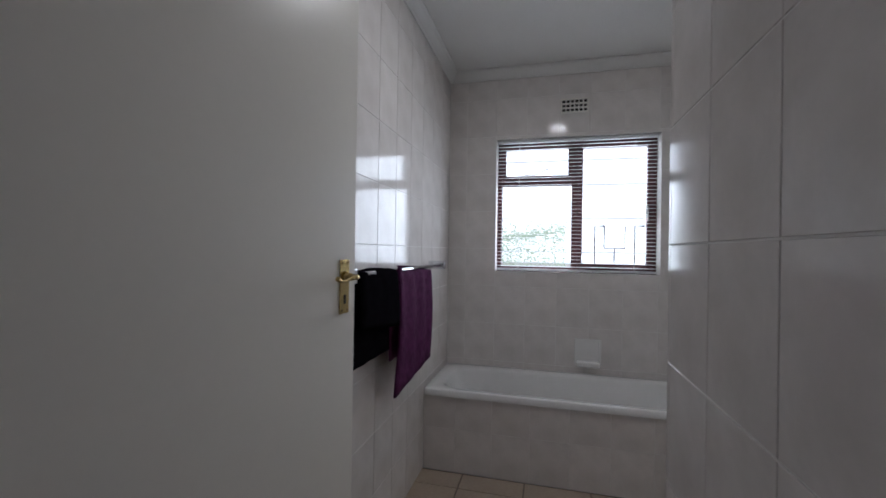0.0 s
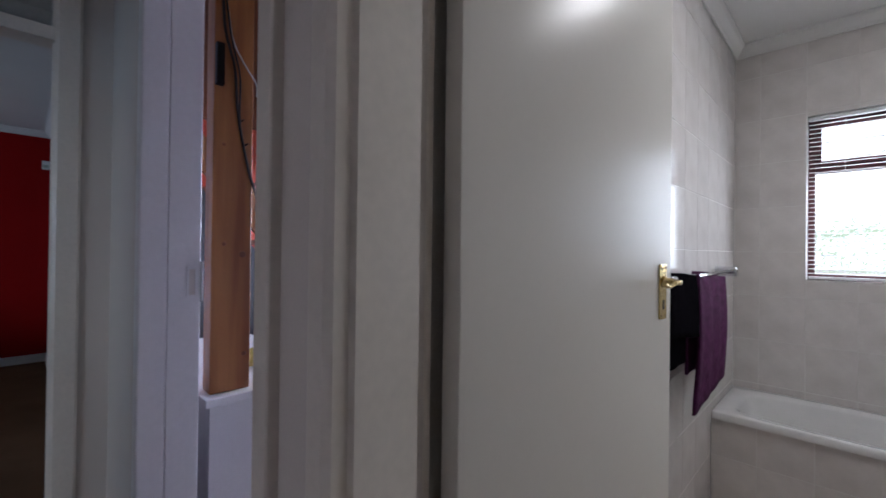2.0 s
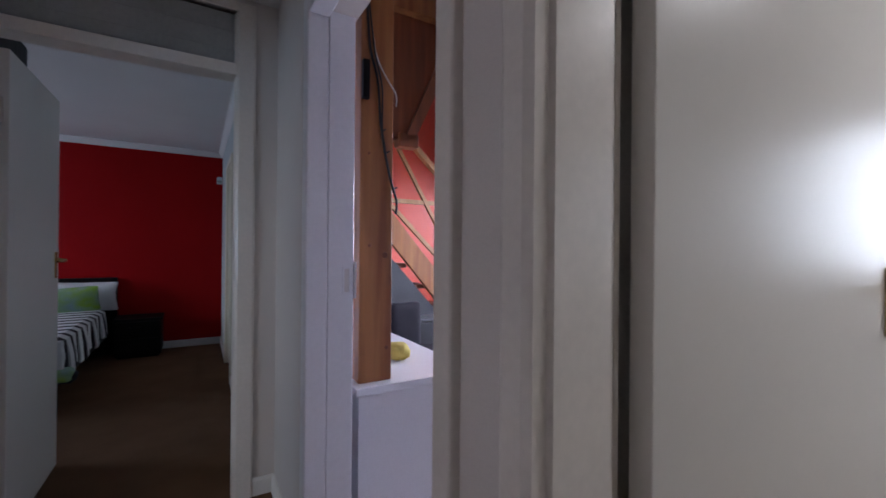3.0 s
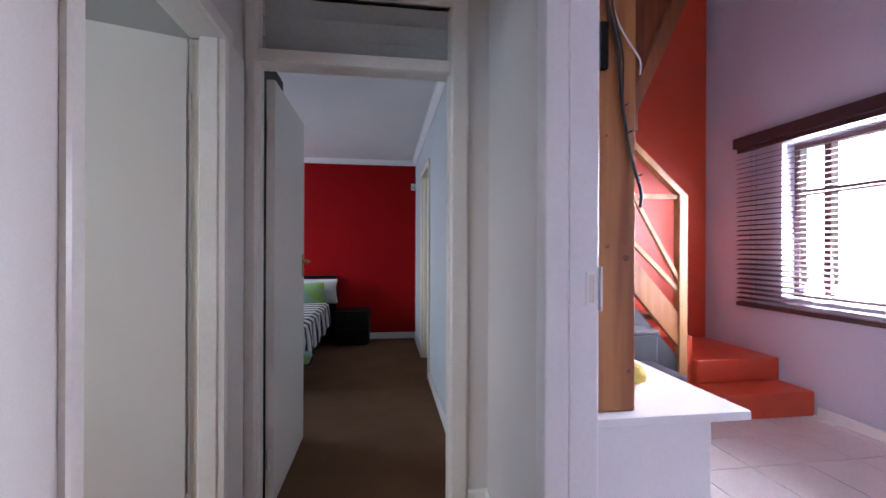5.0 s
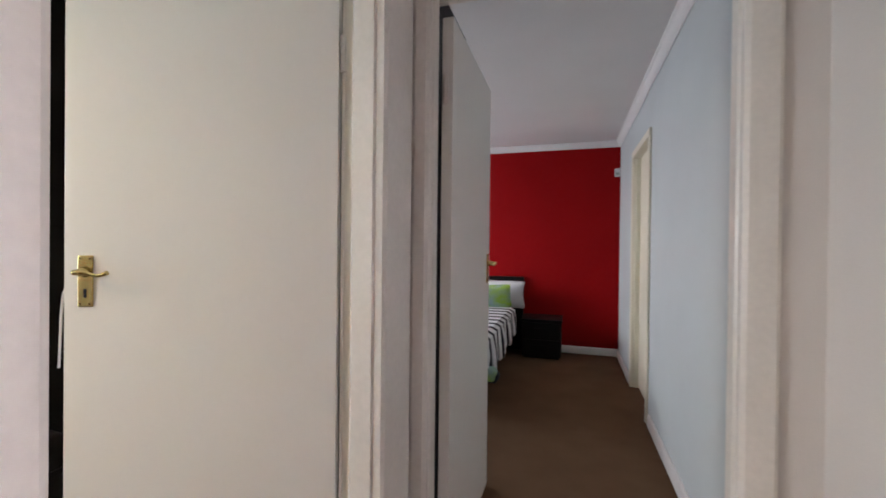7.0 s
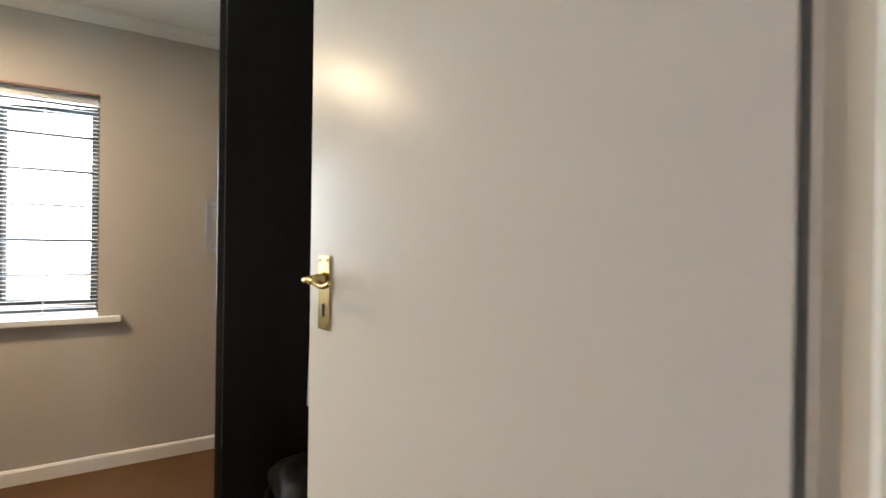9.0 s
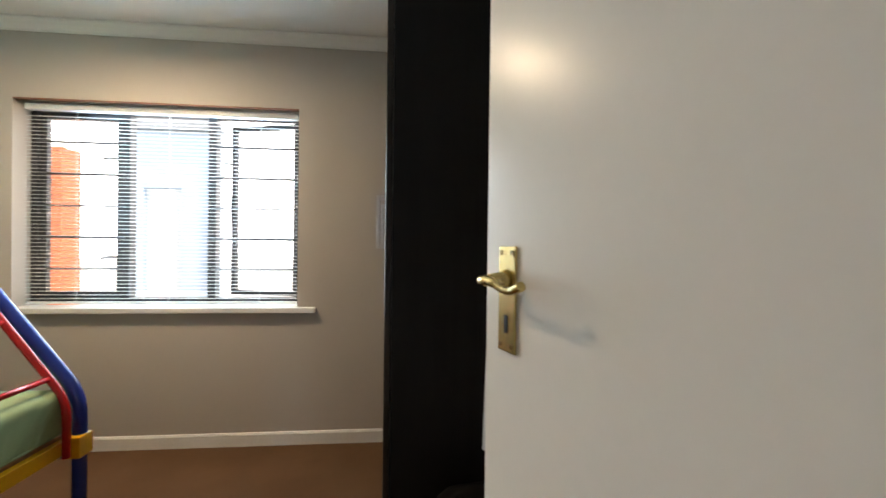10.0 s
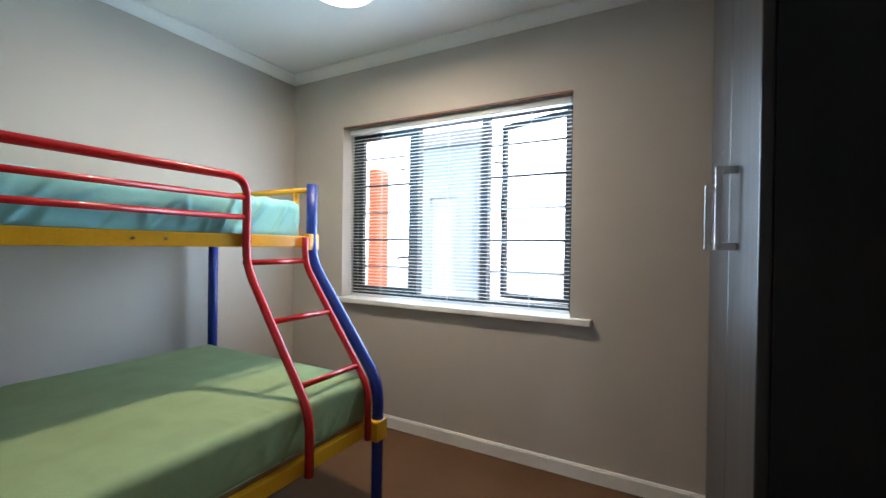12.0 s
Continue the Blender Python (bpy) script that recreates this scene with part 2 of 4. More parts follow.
def rounded(points, r, n=5):
    """A line of points with its corners rounded off."""
    pts = [Vector(p) for p in points]
    out = [pts[0]]
    for a, b, c in zip(pts, pts[1:], pts[2:]):
        d0, d1 = min(r, (a - b).length / 2), min(r, (c - b).length / 2)
        p, q = b + (a - b).normalized() * d0, b + (c - b).normalized() * d1
        for i in range(n + 1):
            s = i / n
            out.append(p * (1 - s) ** 2 + b * 2 * s * (1 - s) + q * s * s)
    return out + [pts[-1]]


def lathe(profile, at=(0, 0, 0), sides=28):
    """A turned shape from (radius, height) pairs."""
    bm = bmesh.new()
    rings = [[bm.verts.new((at[0] + r * math.cos(k * 2 * math.pi / sides), at[1] + r * math.sin(k * 2 * math.pi / sides), at[2] + z)) for k in range(sides)] for r, z in profile]
    for r0, r1 in zip(rings, rings[1:]):
        for k in range(sides):
            bm.faces.new((r0[k], r0[(k + 1) % sides], r1[(k + 1) % sides], r1[k])).smooth = True
    bm.faces.new(rings[0][::-1])
    bm.faces.new(rings[-1])
    return bm


def prism(outline, axis, a0, a1):
    """A flat outline in two axes pushed along the third."""
    bm = bmesh.new()
    put = {"x": lambda u, v, a: (a, u, v), "y": lambda u, v, a: (u, a, v), "z": lambda u, v, a: (u, v, a)}[axis]
    lo = [bm.verts.new(put(u, v, a0)) for u, v in outline]
    hi = [bm.verts.new(put(u, v, a1)) for u, v in outline]
    n = len(outline)
    for k in range(n):
        bm.faces.new((lo[k], lo[(k + 1) % n], hi[(k + 1) % n], hi[k]))
    bm.faces.new(lo[::-1])
    bm.faces.new(hi)
    bmesh.ops.recalc_face_normals(bm, faces=bm.faces)
    return bm


def mesh_of(name, bm, material):
    me = bpy.data.meshes.new(name)
    bmesh.ops.recalc_face_normals(bm, faces=bm.faces)
    bm.to_mesh(me)
    bm.free()
    me.materials.append(material)
    return me


def part(name, bm, material, parent, label=""):
    ob = new(name, mesh_of(name, bm, material))
    ob.parent = parent
    return tagged(ob, label)


def solid(name, bm, material, label, category, group="", kind=""):
    return tagged(new(name, mesh_of(name, bm, material)), label, category, group, kind)


def holder(name, label, category, group="", kind="", at=None):
    ob = new(name)
    ob.empty_display_size = 0.1
    if at is not None:
        ob.matrix_basis = at
    return tagged(ob, label, category, group, kind)


def structure(name, bm, material, label=""):
    return solid(name, bm, material, label, "", kind="structure")


def wall_mesh(axis, d0, d1, u0, u1, z0, z1, holes=()):
    """A wall across x or y from d0 to d1, along u0 to u1, with holes (u0, u1, z0, z1)."""
    us = sorted({u0, u1, *[h[0] for h in holes], *[h[1] for h in holes]})
    zs = sorted({z0, z1, *[h[2] for h in holes], *[h[3] for h in holes]})
    us, zs = [u for u in us if u0 <= u <= u1], [z for z in zs if z0 <= z <= z1]
    full = lambda i, j: 0 <= i < len(us) - 1 and 0 <= j < len(zs) - 1 and not any(
        h[0] <= (us[i] + us[i + 1]) / 2 <= h[1] and h[2] <= (zs[j] + zs[j + 1]) / 2 <= h[3] for h in holes)
    put = (lambda d, u, z: (d, u, z)) if axis == "x" else (lambda d, u, z: (u, d, z))
    bm, made = bmesh.new(), {}

    def v(d, i, j):
        if (d, i, j) not in made:
            made[d, i, j] = bm.verts.new(put(d, us[i], zs[j]))
        return made[d, i, j]
    for i in range(len(us) - 1):
        for j in range(len(zs) - 1):
            if not full(i, j):
                continue
            for d in (d0, d1):
                bm.faces.new((v(d, i, j), v(d, i + 1, j), v(d, i + 1, j + 1), v(d, i, j + 1)))
            for di, dj, a, b in ((-1, 0, (i, j), (i, j + 1)), (1, 0, (i + 1, j), (i + 1, j + 1)), (0, -1, (i, j), (i + 1, j)), (0, 1, (i, j + 1), (i + 1, j + 1))):
                if not full(i + di, j + dj):
                    bm.faces.new((v(d0, *a), v(d1, *a), v(d1, *b), v(d0, *b)))
    return bm


CORNICE = [(0, 0), (0.008, 0), (0.012, 0.008), (0.020, 0.015), (0.031, 0.030), (0.039, 0.045), (0.046, 0.051), (0.052, 0.054), (0.052, 0.064), (0, 0.064)]


def cornice(name, axis, face, toward, u0, u1, top):
    """A coved cornice along a wall's face, jutting the way toward (1 or -1)."""
    return structure(name, prism([(face + toward * (d + 0.001), top - 0.064 + h - 0.001) for d, h in CORNICE], "y" if axis == "x" else "x", u0, u1), CEIL, "white coved plaster cornice")


def skirting(name, axis, face, toward, u0, u1, h=0.085):
    o = [(face + toward * 0.001, 0.001), (face + toward * 0.016, 0.001), (face + toward * 0.016, h - 0.012), (face + toward * 0.009, h), (face + toward * 0.001, h)]
    return structure(name, prism(o, "y" if axis == "x" else "x", u0, u1), SKIRT, "white painted skirting board")


# ---- structure ----
TOP = 2.432
structure("wall_hall_west", wall_mesh("x", -0.10, 0.0, -0.82, 0.37, 0, TOP, [(-0.704, 0.228, 0, 2.36)]), WALL, "pale grey-beige plastered hall wall")
structure("wall_hall_north", wall_mesh("y", 0.37, 0.42, 0.0, 0.70, 0, TOP - 0.001), WALL, "pale grey-beige plastered hall wall")
structure("wall_hall_pier", wall_mesh("y", 0.37, 0.53, 0.701, 3.7, 0, TOP, [(0.701, 1.68, 0, 2.07), (1.85, 2.70, 0, 2.06)]), WALL, "pale grey-beige plastered hall wall")
structure("wall_hall_south", wall_mesh("y", -0.82, -0.74, 0.0, 3.7, 0, TOP, [(0.205, 1.015, 0, 2.06)]), WALL, "pale grey-beige plastered hall wall")
structure("wall_hall_east", wall_mesh("x", 3.7, 3.82, -0.86, 0.57, 0, TOP), WALL, "pale plastered wall closing the hall")
structure("ceiling_hall", box((-0.10, -0.82, TOP), (3.82, 0.53, TOP + 0.1)), CEIL, "white plaster ceiling")
structure("floor_hall", box((0.0, -0.74, -0.1), (3.7, 0.5295, 0)), CARPET, "brown cut-pile carpet")

# kids' room
structure("wall_kids_south", wall_mesh("y", -3.75, -3.52, -0.1, 3.37, 0, TOP, [(1.212, 2.768, 0.785, 1.995)]), KIDS_WALL, "warm grey painted wall round the window")
structure("wall_kids_east", wall_mesh("x", 3.25, 3.37, -3.52, -0.8345, 0, TOP), KIDS_WALL, "warm grey painted wall")
structure("wall_kids_west", wall_mesh("x", -0.1, 0.02, -3.52, -0.8345, 0, TOP), KIDS_WALL, "warm grey painted wall")
structure("wall_kids_north", wall_mesh("y", -0.868, -0.821, 0.02, 3.25, 0, TOP, [(0.205, 1.015, 0, 2.06)]), KIDS_WALL, "warm grey painted wall")
structure("ceiling_kids", box((-0.1, -3.75, TOP), (3.37, -0.8205, TOP + 0.1)), CEIL, "white plaster ceiling")
structure("floor_kids", box((-0.1, -3.52, -0.1), (3.25, -0.74, 0)), CARPET, "brown cut-pile carpet")
cornice("cornice_kids_south", "y", -3.52, 1, 0.02, 3.25, TOP)
cornice("cornice_kids_east", "x", 3.25, -1, -3.52, -0.869, TOP)
skirting("baseboard_kids_south", "y", -3.52, 1, 0.02, 3.25, 0.078)
skirting("baseboard_kids_east", "x", 3.25, -1, -3.50, -0.869)

skirting("baseboard_hall_north", "y", 0.37, -1, 0.018, 0.680)
skirting("baseboard_hall_pier", "y", 0.37, -1, 1.708, 1.815)
skirting("baseboard_hall_west", "x", 0.0, 1, 0.27, 0.37)

# red bedroom
structure("wall_bedroom_west", wall_mesh("x", -3.92, -3.78, -3.6, 0.30, 0, TOP), RED_WALL, "deep red painted feature wall")
structure("wall_bedroom_north", wall_mesh("y", 0.30, 0.40, -3.92, -0.101, 0, TOP, [(-2.75, -1.95, 0, 2.05)]), BLUE_WALL, "pale blue-grey painted wall")
structure("wall_bedroom_east", wall_mesh("x", -0.115, -0.101, -3.6, 0.30, 0, TOP, [(-0.704, 0.228, 0, 2.36)]), BLUE_WALL, "pale blue-grey painted wall")
# the hole is for the assumed, unseen window
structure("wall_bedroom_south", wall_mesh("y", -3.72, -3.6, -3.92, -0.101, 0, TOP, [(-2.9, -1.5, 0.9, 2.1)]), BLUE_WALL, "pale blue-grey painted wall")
structure("ceiling_bedroom", box((-3.92, -3.72, TOP), (-0.1005, 0.3695, TOP + 0.1)), CEIL, "white plaster ceiling")
structure("floor_bedroom", box((-3.92, -3.72, -0.1), (0.0, 0.40, 0)), CARPET, "brown cut-pile carpet")
cornice("cornice_bedroom_west", "x", -3.78, 1, -3.6, 0.30, TOP)
cornice("cornice_bedroom_north", "y", 0.30, -1, -3.78, -0.116, TOP)
skirting("baseboard_bedroom_west", "x", -3.78, 1, -3.6, 0.30)
skirting("baseboard_bedroom_north", "y", 0.30, -1, -1.88, -0.116)
skirting("baseboard_bedroom_north_end", "y", 0.30, -1, -3.764, -2.82)

# bathroom
structure("wall_bath_west_end", wall_mesh("x", 1.70, 1.79, 0.53, 0.859, 0, TOP), GROUT, "plain wall behind the open door")
structure("wall_bath_west_lining", wall_mesh("x", 1.7905, 1.828, 0.546, 0.859, 0, TOP), GROUT, "plain wall behind the open door")
structure("wall_bath_west", wall_mesh("x", 1.70, 1.8285, 0.86, 3.17, 0, TOP), GROUT, "white-grouted tiled bathroom wall")
structure("wall_bath_north", wall_mesh("y", 3.0465, 3.28, 1.8285, 3.75, 0, TOP, [(2.15, 3.16, 1.085, 1.965)]), GROUT, "white-grouted tiled bathroom wall")
structure("wall_bath_stub", wall_mesh("x", 2.7315, 2.85, 0.531, 1.202, 0, TOP), GROUT, "white-grouted tiled stub wall")
structure("wall_bath_east", wall_mesh("x", 3.6, 3.75, 0.531, 3.046, 0, TOP), GROUT, "white-grouted tiled bathroom wall")
structure("ceiling_bath", box((1.70, 0.5305, TOP), (3.82, 3.28, TOP + 0.1)), CEIL, "white plaster ceiling")
structure("floor_bath", box((1.79, 0.53, -0.1), (3.6, 3.053, -0.006)), DARK_GROUT, "dark grout between beige floor tiles")
cornice("cornice_bath_north", "y", 3.045, -1, 1.83, 3.6, TOP)
cornice("cornice_bath_west", "x", 1.83, 1, 0.54, 3.045, TOP)

# living room
LTOP = 4.2
structure("wall_living_north", wall_mesh("y", 3.05, 3.28, -1.92, 1.70, 0, LTOP, [(-0.99, 0.62, 0.85, 2.08)]), LILAC_WALL, "lilac-grey painted wall round the window")
structure("wall_living_west", wall_mesh("x", -1.92, -1.79, 0.41, 3.05, 0, LTOP), ORANGE, "bright orange painted stair wall")
structure("wall_living_east", wall_mesh("x", 1.641, 1.699, 0.571, 3.05, 0, LTOP), LILAC_WALL, "lilac-grey painted wall")
structure("wall_living_south", wall_mesh("y", 0.45, 0.57, -1.79, 1.64, TOP + 0.1, LTOP), LILAC_WALL, "lilac-grey painted wall above the hall")
structure("wall_living_south_low", wall_mesh("y", 0.41, 0.55, -1.79, -0.15, 0, TOP + 0.1), LILAC_WALL, "lilac-grey painted wall")
structure("wall_living_pocket", wall_mesh("y", 0.4205, 0.52, -0.149, 0.6995, 0, TOP), LILAC_WALL, "lilac-grey painted wall")
structure("ceiling_living", box((-1.92, 0.45, LTOP), (1.70, 3.28, LTOP + 0.1)), CEIL, "white high ceiling")
structure("floor_living", box((-1.92, 0.41, -0.1), (1.641, 3.05, -0.005)), GROUT, "pale grout between cream floor tiles")
skirting("baseboard_living_north", "y", 3.05, -1, -0.70, 1.64, 0.07)


# ---- door frames ----
def jamb(axis, u, way, a, b, top, wide=0.055):
    """One upright of a pressed-steel frame. way: towards the opening; a: the hall face, b: the room face."""
    s = 1 if b > a else -1
    o = [(-wide, -0.014), (-wide + 0.009, -0.018), (-0.012, -0.018), (0.0, -0.010), (0.0, 0.012), (0.006, 0.018)]
    deep = abs(b - a)
    o += [(0.006, deep - 0.037), (-0.002, deep - 0.030), (-0.024, deep - 0.030), (-0.024, deep + 0.006), (-0.020, deep + 0.012), (-0.055, deep + 0.010)]
    o += [(-0.055, deep + 0.001), (-0.0295, deep + 0.001), (-0.0295, -0.001), (-wide, -0.001)]
    pts = [(u + way * p, a + s * q) for p, q in o]
    if axis == "x":
        pts = [(q, p) for p, q in pts]
    return prism(pts, "z", 0, top)


def door_frame(name, axis, u0, u1, a, b, top, label, material, wide=0.055, full=None, wide0=None):
    ob = holder(name, label, "", kind="structure")
    part("jamb", jamb(axis, u0, 1, a, b, full or top, wide0 or wide), material, ob)
    part("jamb", jamb(axis, u1, -1, a, b, full or top, wide), material, ob)
    lo, hi = min(a, b), max(a, b)
    s = 1 if b > a else -1
    bm = bmesh.new()
    for d0, d1, z0 in ((a - s * 0.018, a - s * 0.0005, top), (a, b - s * 0.030, top), (b - s * 0.030, b + s * 0.012, top + 0.006)):
        p0, p1 = min(d0, d1), max(d0, d1)
        w = (0.055 if not full else -0.0005) if d1 == a - s * 0.0005 else 0.029
        z1 = top + (0.055 if d1 == a - s * 0.0005 else 0.029)
        lo3, hi3 = ((u0 - w, p0, z0), (u1 + w, p1, z1)) if axis == "y" else ((p0, u0 - w, z0), (p1, u1 + w, z1))
        add_box(bm, lo3, hi3, 0.003)
    part("head", bm, material, ob)
    return ob


door_frame("door_frame_1", "y", 1.872, 2.67, 0.37, 0.53, 2.03, "cream enamelled steel bathroom door frame", FRAME)
door_frame("door_frame_2", "y", 0.235, 0.985, -0.74, -0.856, 2.03, "cream enamelled steel door frame", FRAME, wide0=0.20)


red_frame = door_frame("door_frame_3", "x", -0.676, 0.182, 0.0, -0.10, 2.05, "cream enamelled steel frame with a louvred fanlight", FRAME, 0.085, 2.40, 0.057)
part("fanlight_head", box((-0.10, -0.733, 2.36), (0.016, 0.267, 2.405), 0.004), FRAME, red_frame)
for k in range(3):
    part("louvre", box((-0.003, -0.668, -0.054), (0.003, 0.174, 0.054), 0.001), LOUVRE, red_frame, "grey louvre blade").matrix_basis = pose(-0.055, 0, 2.135 + k * 0.092, ry=27)
for y in (-0.670, 0.172):
    part("louvre_clip", box((-0.075, y, 2.108), (-0.035, y + 0.006, 2.36), 0.001), STEEL, red_frame)
slide_frame = holder("door_frame_4", "white enamelled frame of the sliding door opening", "", kind="structure")
part("jamb", box((0.682, 0.350, 0), (0.757, 0.425, 2.115), 0.008, seg=3), SLIDE_WHITE, slide_frame)
part("jamb", box((1.652, 0.350, 0), (1.706, 0.545, 2.115), 0.008, seg=3), FRAME, slide_frame)
lining = part("lining", box((0.70, 0.4255, 0), (0.755, 0.5215, 2.115), 0.006, seg=3), SLIDE_WHITE, slide_frame, "white painted reveal")
plate = part("pull_plate", wall_mesh("x", 0.7552, 0.759, 0.479, 0.511, 1.052, 1.156, [(0.486, 0.504, 1.062, 1.147)]), SLIDE_WHITE, lining)
# almost no depth here: the greyer paint gives the recess its shade
part("pull_cup", box((0.7551, 0.486, 1.062), (0.7556, 0.504, 1.147)), WALL, lining, "shallow finger pull, painted greyer for the shade in its recess")
part("edge_lock", box((0.745, 0.5220, 1.038), (0.764, 0.5285, 1.172), 0.002), SLIDE_WHITE, lining)
part("head", box((0.7575, 0.350, 2.04), (1.6515, 0.425, 2.115), 0.008, seg=3), SLIDE_WHITE, slide_frame)
door_frame("door_frame_5", "y", -2.72, -1.98, 0.30, 0.40, 2.02, "cream enamelled frame of the closed bedroom door", CREAM)
structure("door_4", box((-2.715, 0.352, 0.01), (-1.985, 0.392, 2.02), 0.002), CREAM, "closed cream flush door")


# ---- doors ----
def lever(parent, x, z, side):
    """A brass lever on its long plate, on the face side (1 or -1) of a leaf."""
    y = side * 0.0205
    bm = box((x - 0.021, min(y, y + side * 0.004), z - 0.072), (x + 0.021, max(y, y + side * 0.004), z + 0.072), 0.0018)
    plate = part("lock_plate", bm, BRASS, parent, "brass lock plate")
    for dx, dz in ((-0.013, -0.063), (0.013, -0.063), (-0.013, 0.063), (0.013, 0.063)):
        part("screw", tube([(x + dx, y + side * 0.0035, z + dz), (x + dx, y + side * 0.0052, z + dz)], 0.0035, 8), DARK_BRASS, plate)
    # no hole is cut: a black slip on the plate paints its dark hollow
    bm = box((x - 0.0042, min(y + side * 0.004, y + side * 0.0048), z - 0.046), (x + 0.0042, max(y + side * 0.004, y + side * 0.0048), z - 0.022))
    part("keyhole", bm, BLACK, plate, "dark keyhole")
    hub = tube([(x, y + side * 0.003, z + 0.026), (x, y + side * 0.012, z + 0.026), (x, y + side * 0.03, z + 0.026)], 0.012, 14, radii=[0.016, 0.012, 0.009])
    part("rose", hub, BRASS, parent)
    pts = [(x, y + side * 0.028, z + 0.026), (x, y + side * 0.042, z + 0.026), (x - 0.010, y + side * 0.046, z + 0.027), (x - 0.030, y + side * 0.046, z + 0.029), (x - 0.052, y + side * 0.046, z + 0.021), (x - 0.070, y + side * 0.045, z + 0.018), (x - 0.084, y + side * 0.043, z + 0.023), (x - 0.092, y + side * 0.042, z + 0.027)]
    bend = rounded(pts, 0.015, 4)
    swell = [0.0082 - 0.0034 * min(1.0, 1.6 * k / (len(bend) - 1)) + 0.0012 * max(0.0, 4 * k / (len(bend) - 1) - 3) for k in range(len(bend))]
    part("lever", tube(bend, 0.0072, 12, radii=swell), BRASS, parent, "curved brass lever")


def hinge(parent, z):
    part("hinge", tube([(0.008, 0.004, z), (0.008, 0.004, z + 0.1)], 0.0085, 10), FRAME, parent)


def door_leaf(name, width, at, label, levers=(1, -1), start=0.016, inset=0.055):
    """A flush leaf: x along its width from the hinge, y through its thickness."""
    bm = box((start, -0.02, 0.012), (width, 0.02, 2.022), 0.002)
    ob = solid(name, bm, GLOSS_WHITE, label, "door", kind="structure")
    ob.matrix_basis = at
    for side in levers:
        lever(ob, width - inset, 1.118, side)
    bm = box((width - 0.0005, -0.011, 1.0), (width + 0.0025, 0.011, 1.22), 0.0008)
    part("latch_plate", bm, BRASS, ob)
    for z in (0.18, 1.72):
        hinge(ob, z)
    return ob


door_leaf("door_1", 0.787, pose(1.8675, 0.553, 0, rz=84.15), "white gloss flush bathroom door standing open")
door_leaf("door_2", 0.776, pose(0.209, -0.860, 0, rz=-72.3), "white gloss flush door open into the kids' room", start=0.017, inset=0.062)
door_leaf("door_3", 0.73, pose(-0.105, -0.656, 0, rz=180), "white gloss flush door open into the red bedroom")


# ---- soft shapes ----
def cushion(lo, hi, bevel, amp, scale, cuts=14, pinch=0.0, seed=0.0):
    """A soft block with rounded edges and shallow creases. pinch: how far its corners are drawn thin."""
    bm = box(lo, hi)
    bmesh.ops.subdivide_edges(bm, edges=bm.edges[:], cuts=cuts, use_grid_fill=True)
    lo, hi = Vector(lo), Vector(hi)
    mid, half = (lo + hi) / 2, (hi - lo) / 2
    for v in bm.verts:
        d = v.co - mid
        inner = Vector([max(-h + bevel, min(h - bevel, c)) for c, h in zip(d, half)])
        off = d - inner
        if off.length > 1e-6:
            d = inner + off.normalized() * min(bevel, max(abs(o) for o in off))
        if pinch:
            f = max(0.0, abs(d.x) / half.x) ** 3 + max(0.0, abs(d.y) / half.y) ** 3
            d.z *= max(0.25, 1 - pinch * f)
            d.x *= 1 - 0.22 * pinch * (1 - (d.y / half.y) ** 2)
            d.y *= 1 - 0.22 * pinch * (1 - min(1.0, (d.x / half.x) ** 2))
        p = mid + d
        n = noise.noise(p * scale + Vector((seed, seed, seed))) + 0.5 * noise.noise(p * scale * 2.3)
        v.co = p + (d.normalized() * n * amp)
    for f in bm.faces:
        f.smooth = True
    return bm


def sheeted(lo, hi, bevel, amp, seed, slack):
    """A mattress in a fitted sheet along y: rounded section, crisp creases; slack: how bunched the sides are."""
    bm = bmesh.new()
    (x0, y0, z0), (x1, y1, z1) = lo, hi
    sec = []
    for (cx, cz, a0), n in zip(((x0 + bevel, z0 + bevel, 180), (x1 - bevel, z0 + bevel, 270), (x1 - bevel, z1 - bevel, 0), (x0 + bevel, z1 - bevel, 90)), (24, 4, 30, 12)):
        for k in range(7):
            a = radians(a0 + 90 * k / 6)
            sec.append((cx + bevel * math.cos(a), cz + bevel * math.sin(a), math.cos(a), math.sin(a)))
        nxt = {180: (x1 - bevel, z0), 270: (x1, z1 - bevel), 0: (x0 + bevel, z1), 90: (x0, z0 + bevel)}[a0]
        px, pz, nx, nz = sec[-1]
        for k in range(1, n):
            sec.append((px + (nxt[0] - px) * k / n, pz + (nxt[1] - pz) * k / n, nx, nz))
    count = 190
    rings = []
    for i in range(count + 1):
        y = y0 + (y1 - y0) * i / count
        e = max(0.0, 1 - min(y - y0, y1 - y) / bevel)
        inset = bevel * (1 - math.sqrt(max(0.0, 1 - e * e)))
        ring = []
        for x, z, nx, nz in sec:
            side = max(0.0, -nx)
            mask = max(0.0, noise.noise(Vector((y * 1.9 + seed, x * 2.0, seed))) + 0.4)
            n = noise.noise(Vector((y * 12 + z * 9 + seed, z * 5 + x * 5, x * 4 + y * 1.5)))
            fold = max(0.0, 1 - abs(n) * 4.5)
            soft = noise.noise(Vector((y * 4, x * 4, z * 4 + seed)))
            d = amp * (fold * mask * (0.35 + slack * side) + 0.35 * soft) - inset
            ring.append(bm.verts.new((x + nx * d, y, max(z0, z + nz * d))))
        rings.append(ring)
    n = len(sec)
    for r0, r1 in zip(rings, rings[1:]):
        for k in range(n):
            bm.faces.new((r0[k], r0[(k + 1) % n], r1[(k + 1) % n], r1[k])).smooth = True
    bm.faces.new(rings[0][::-1])
    bm.faces.new(rings[-1])
    return bm


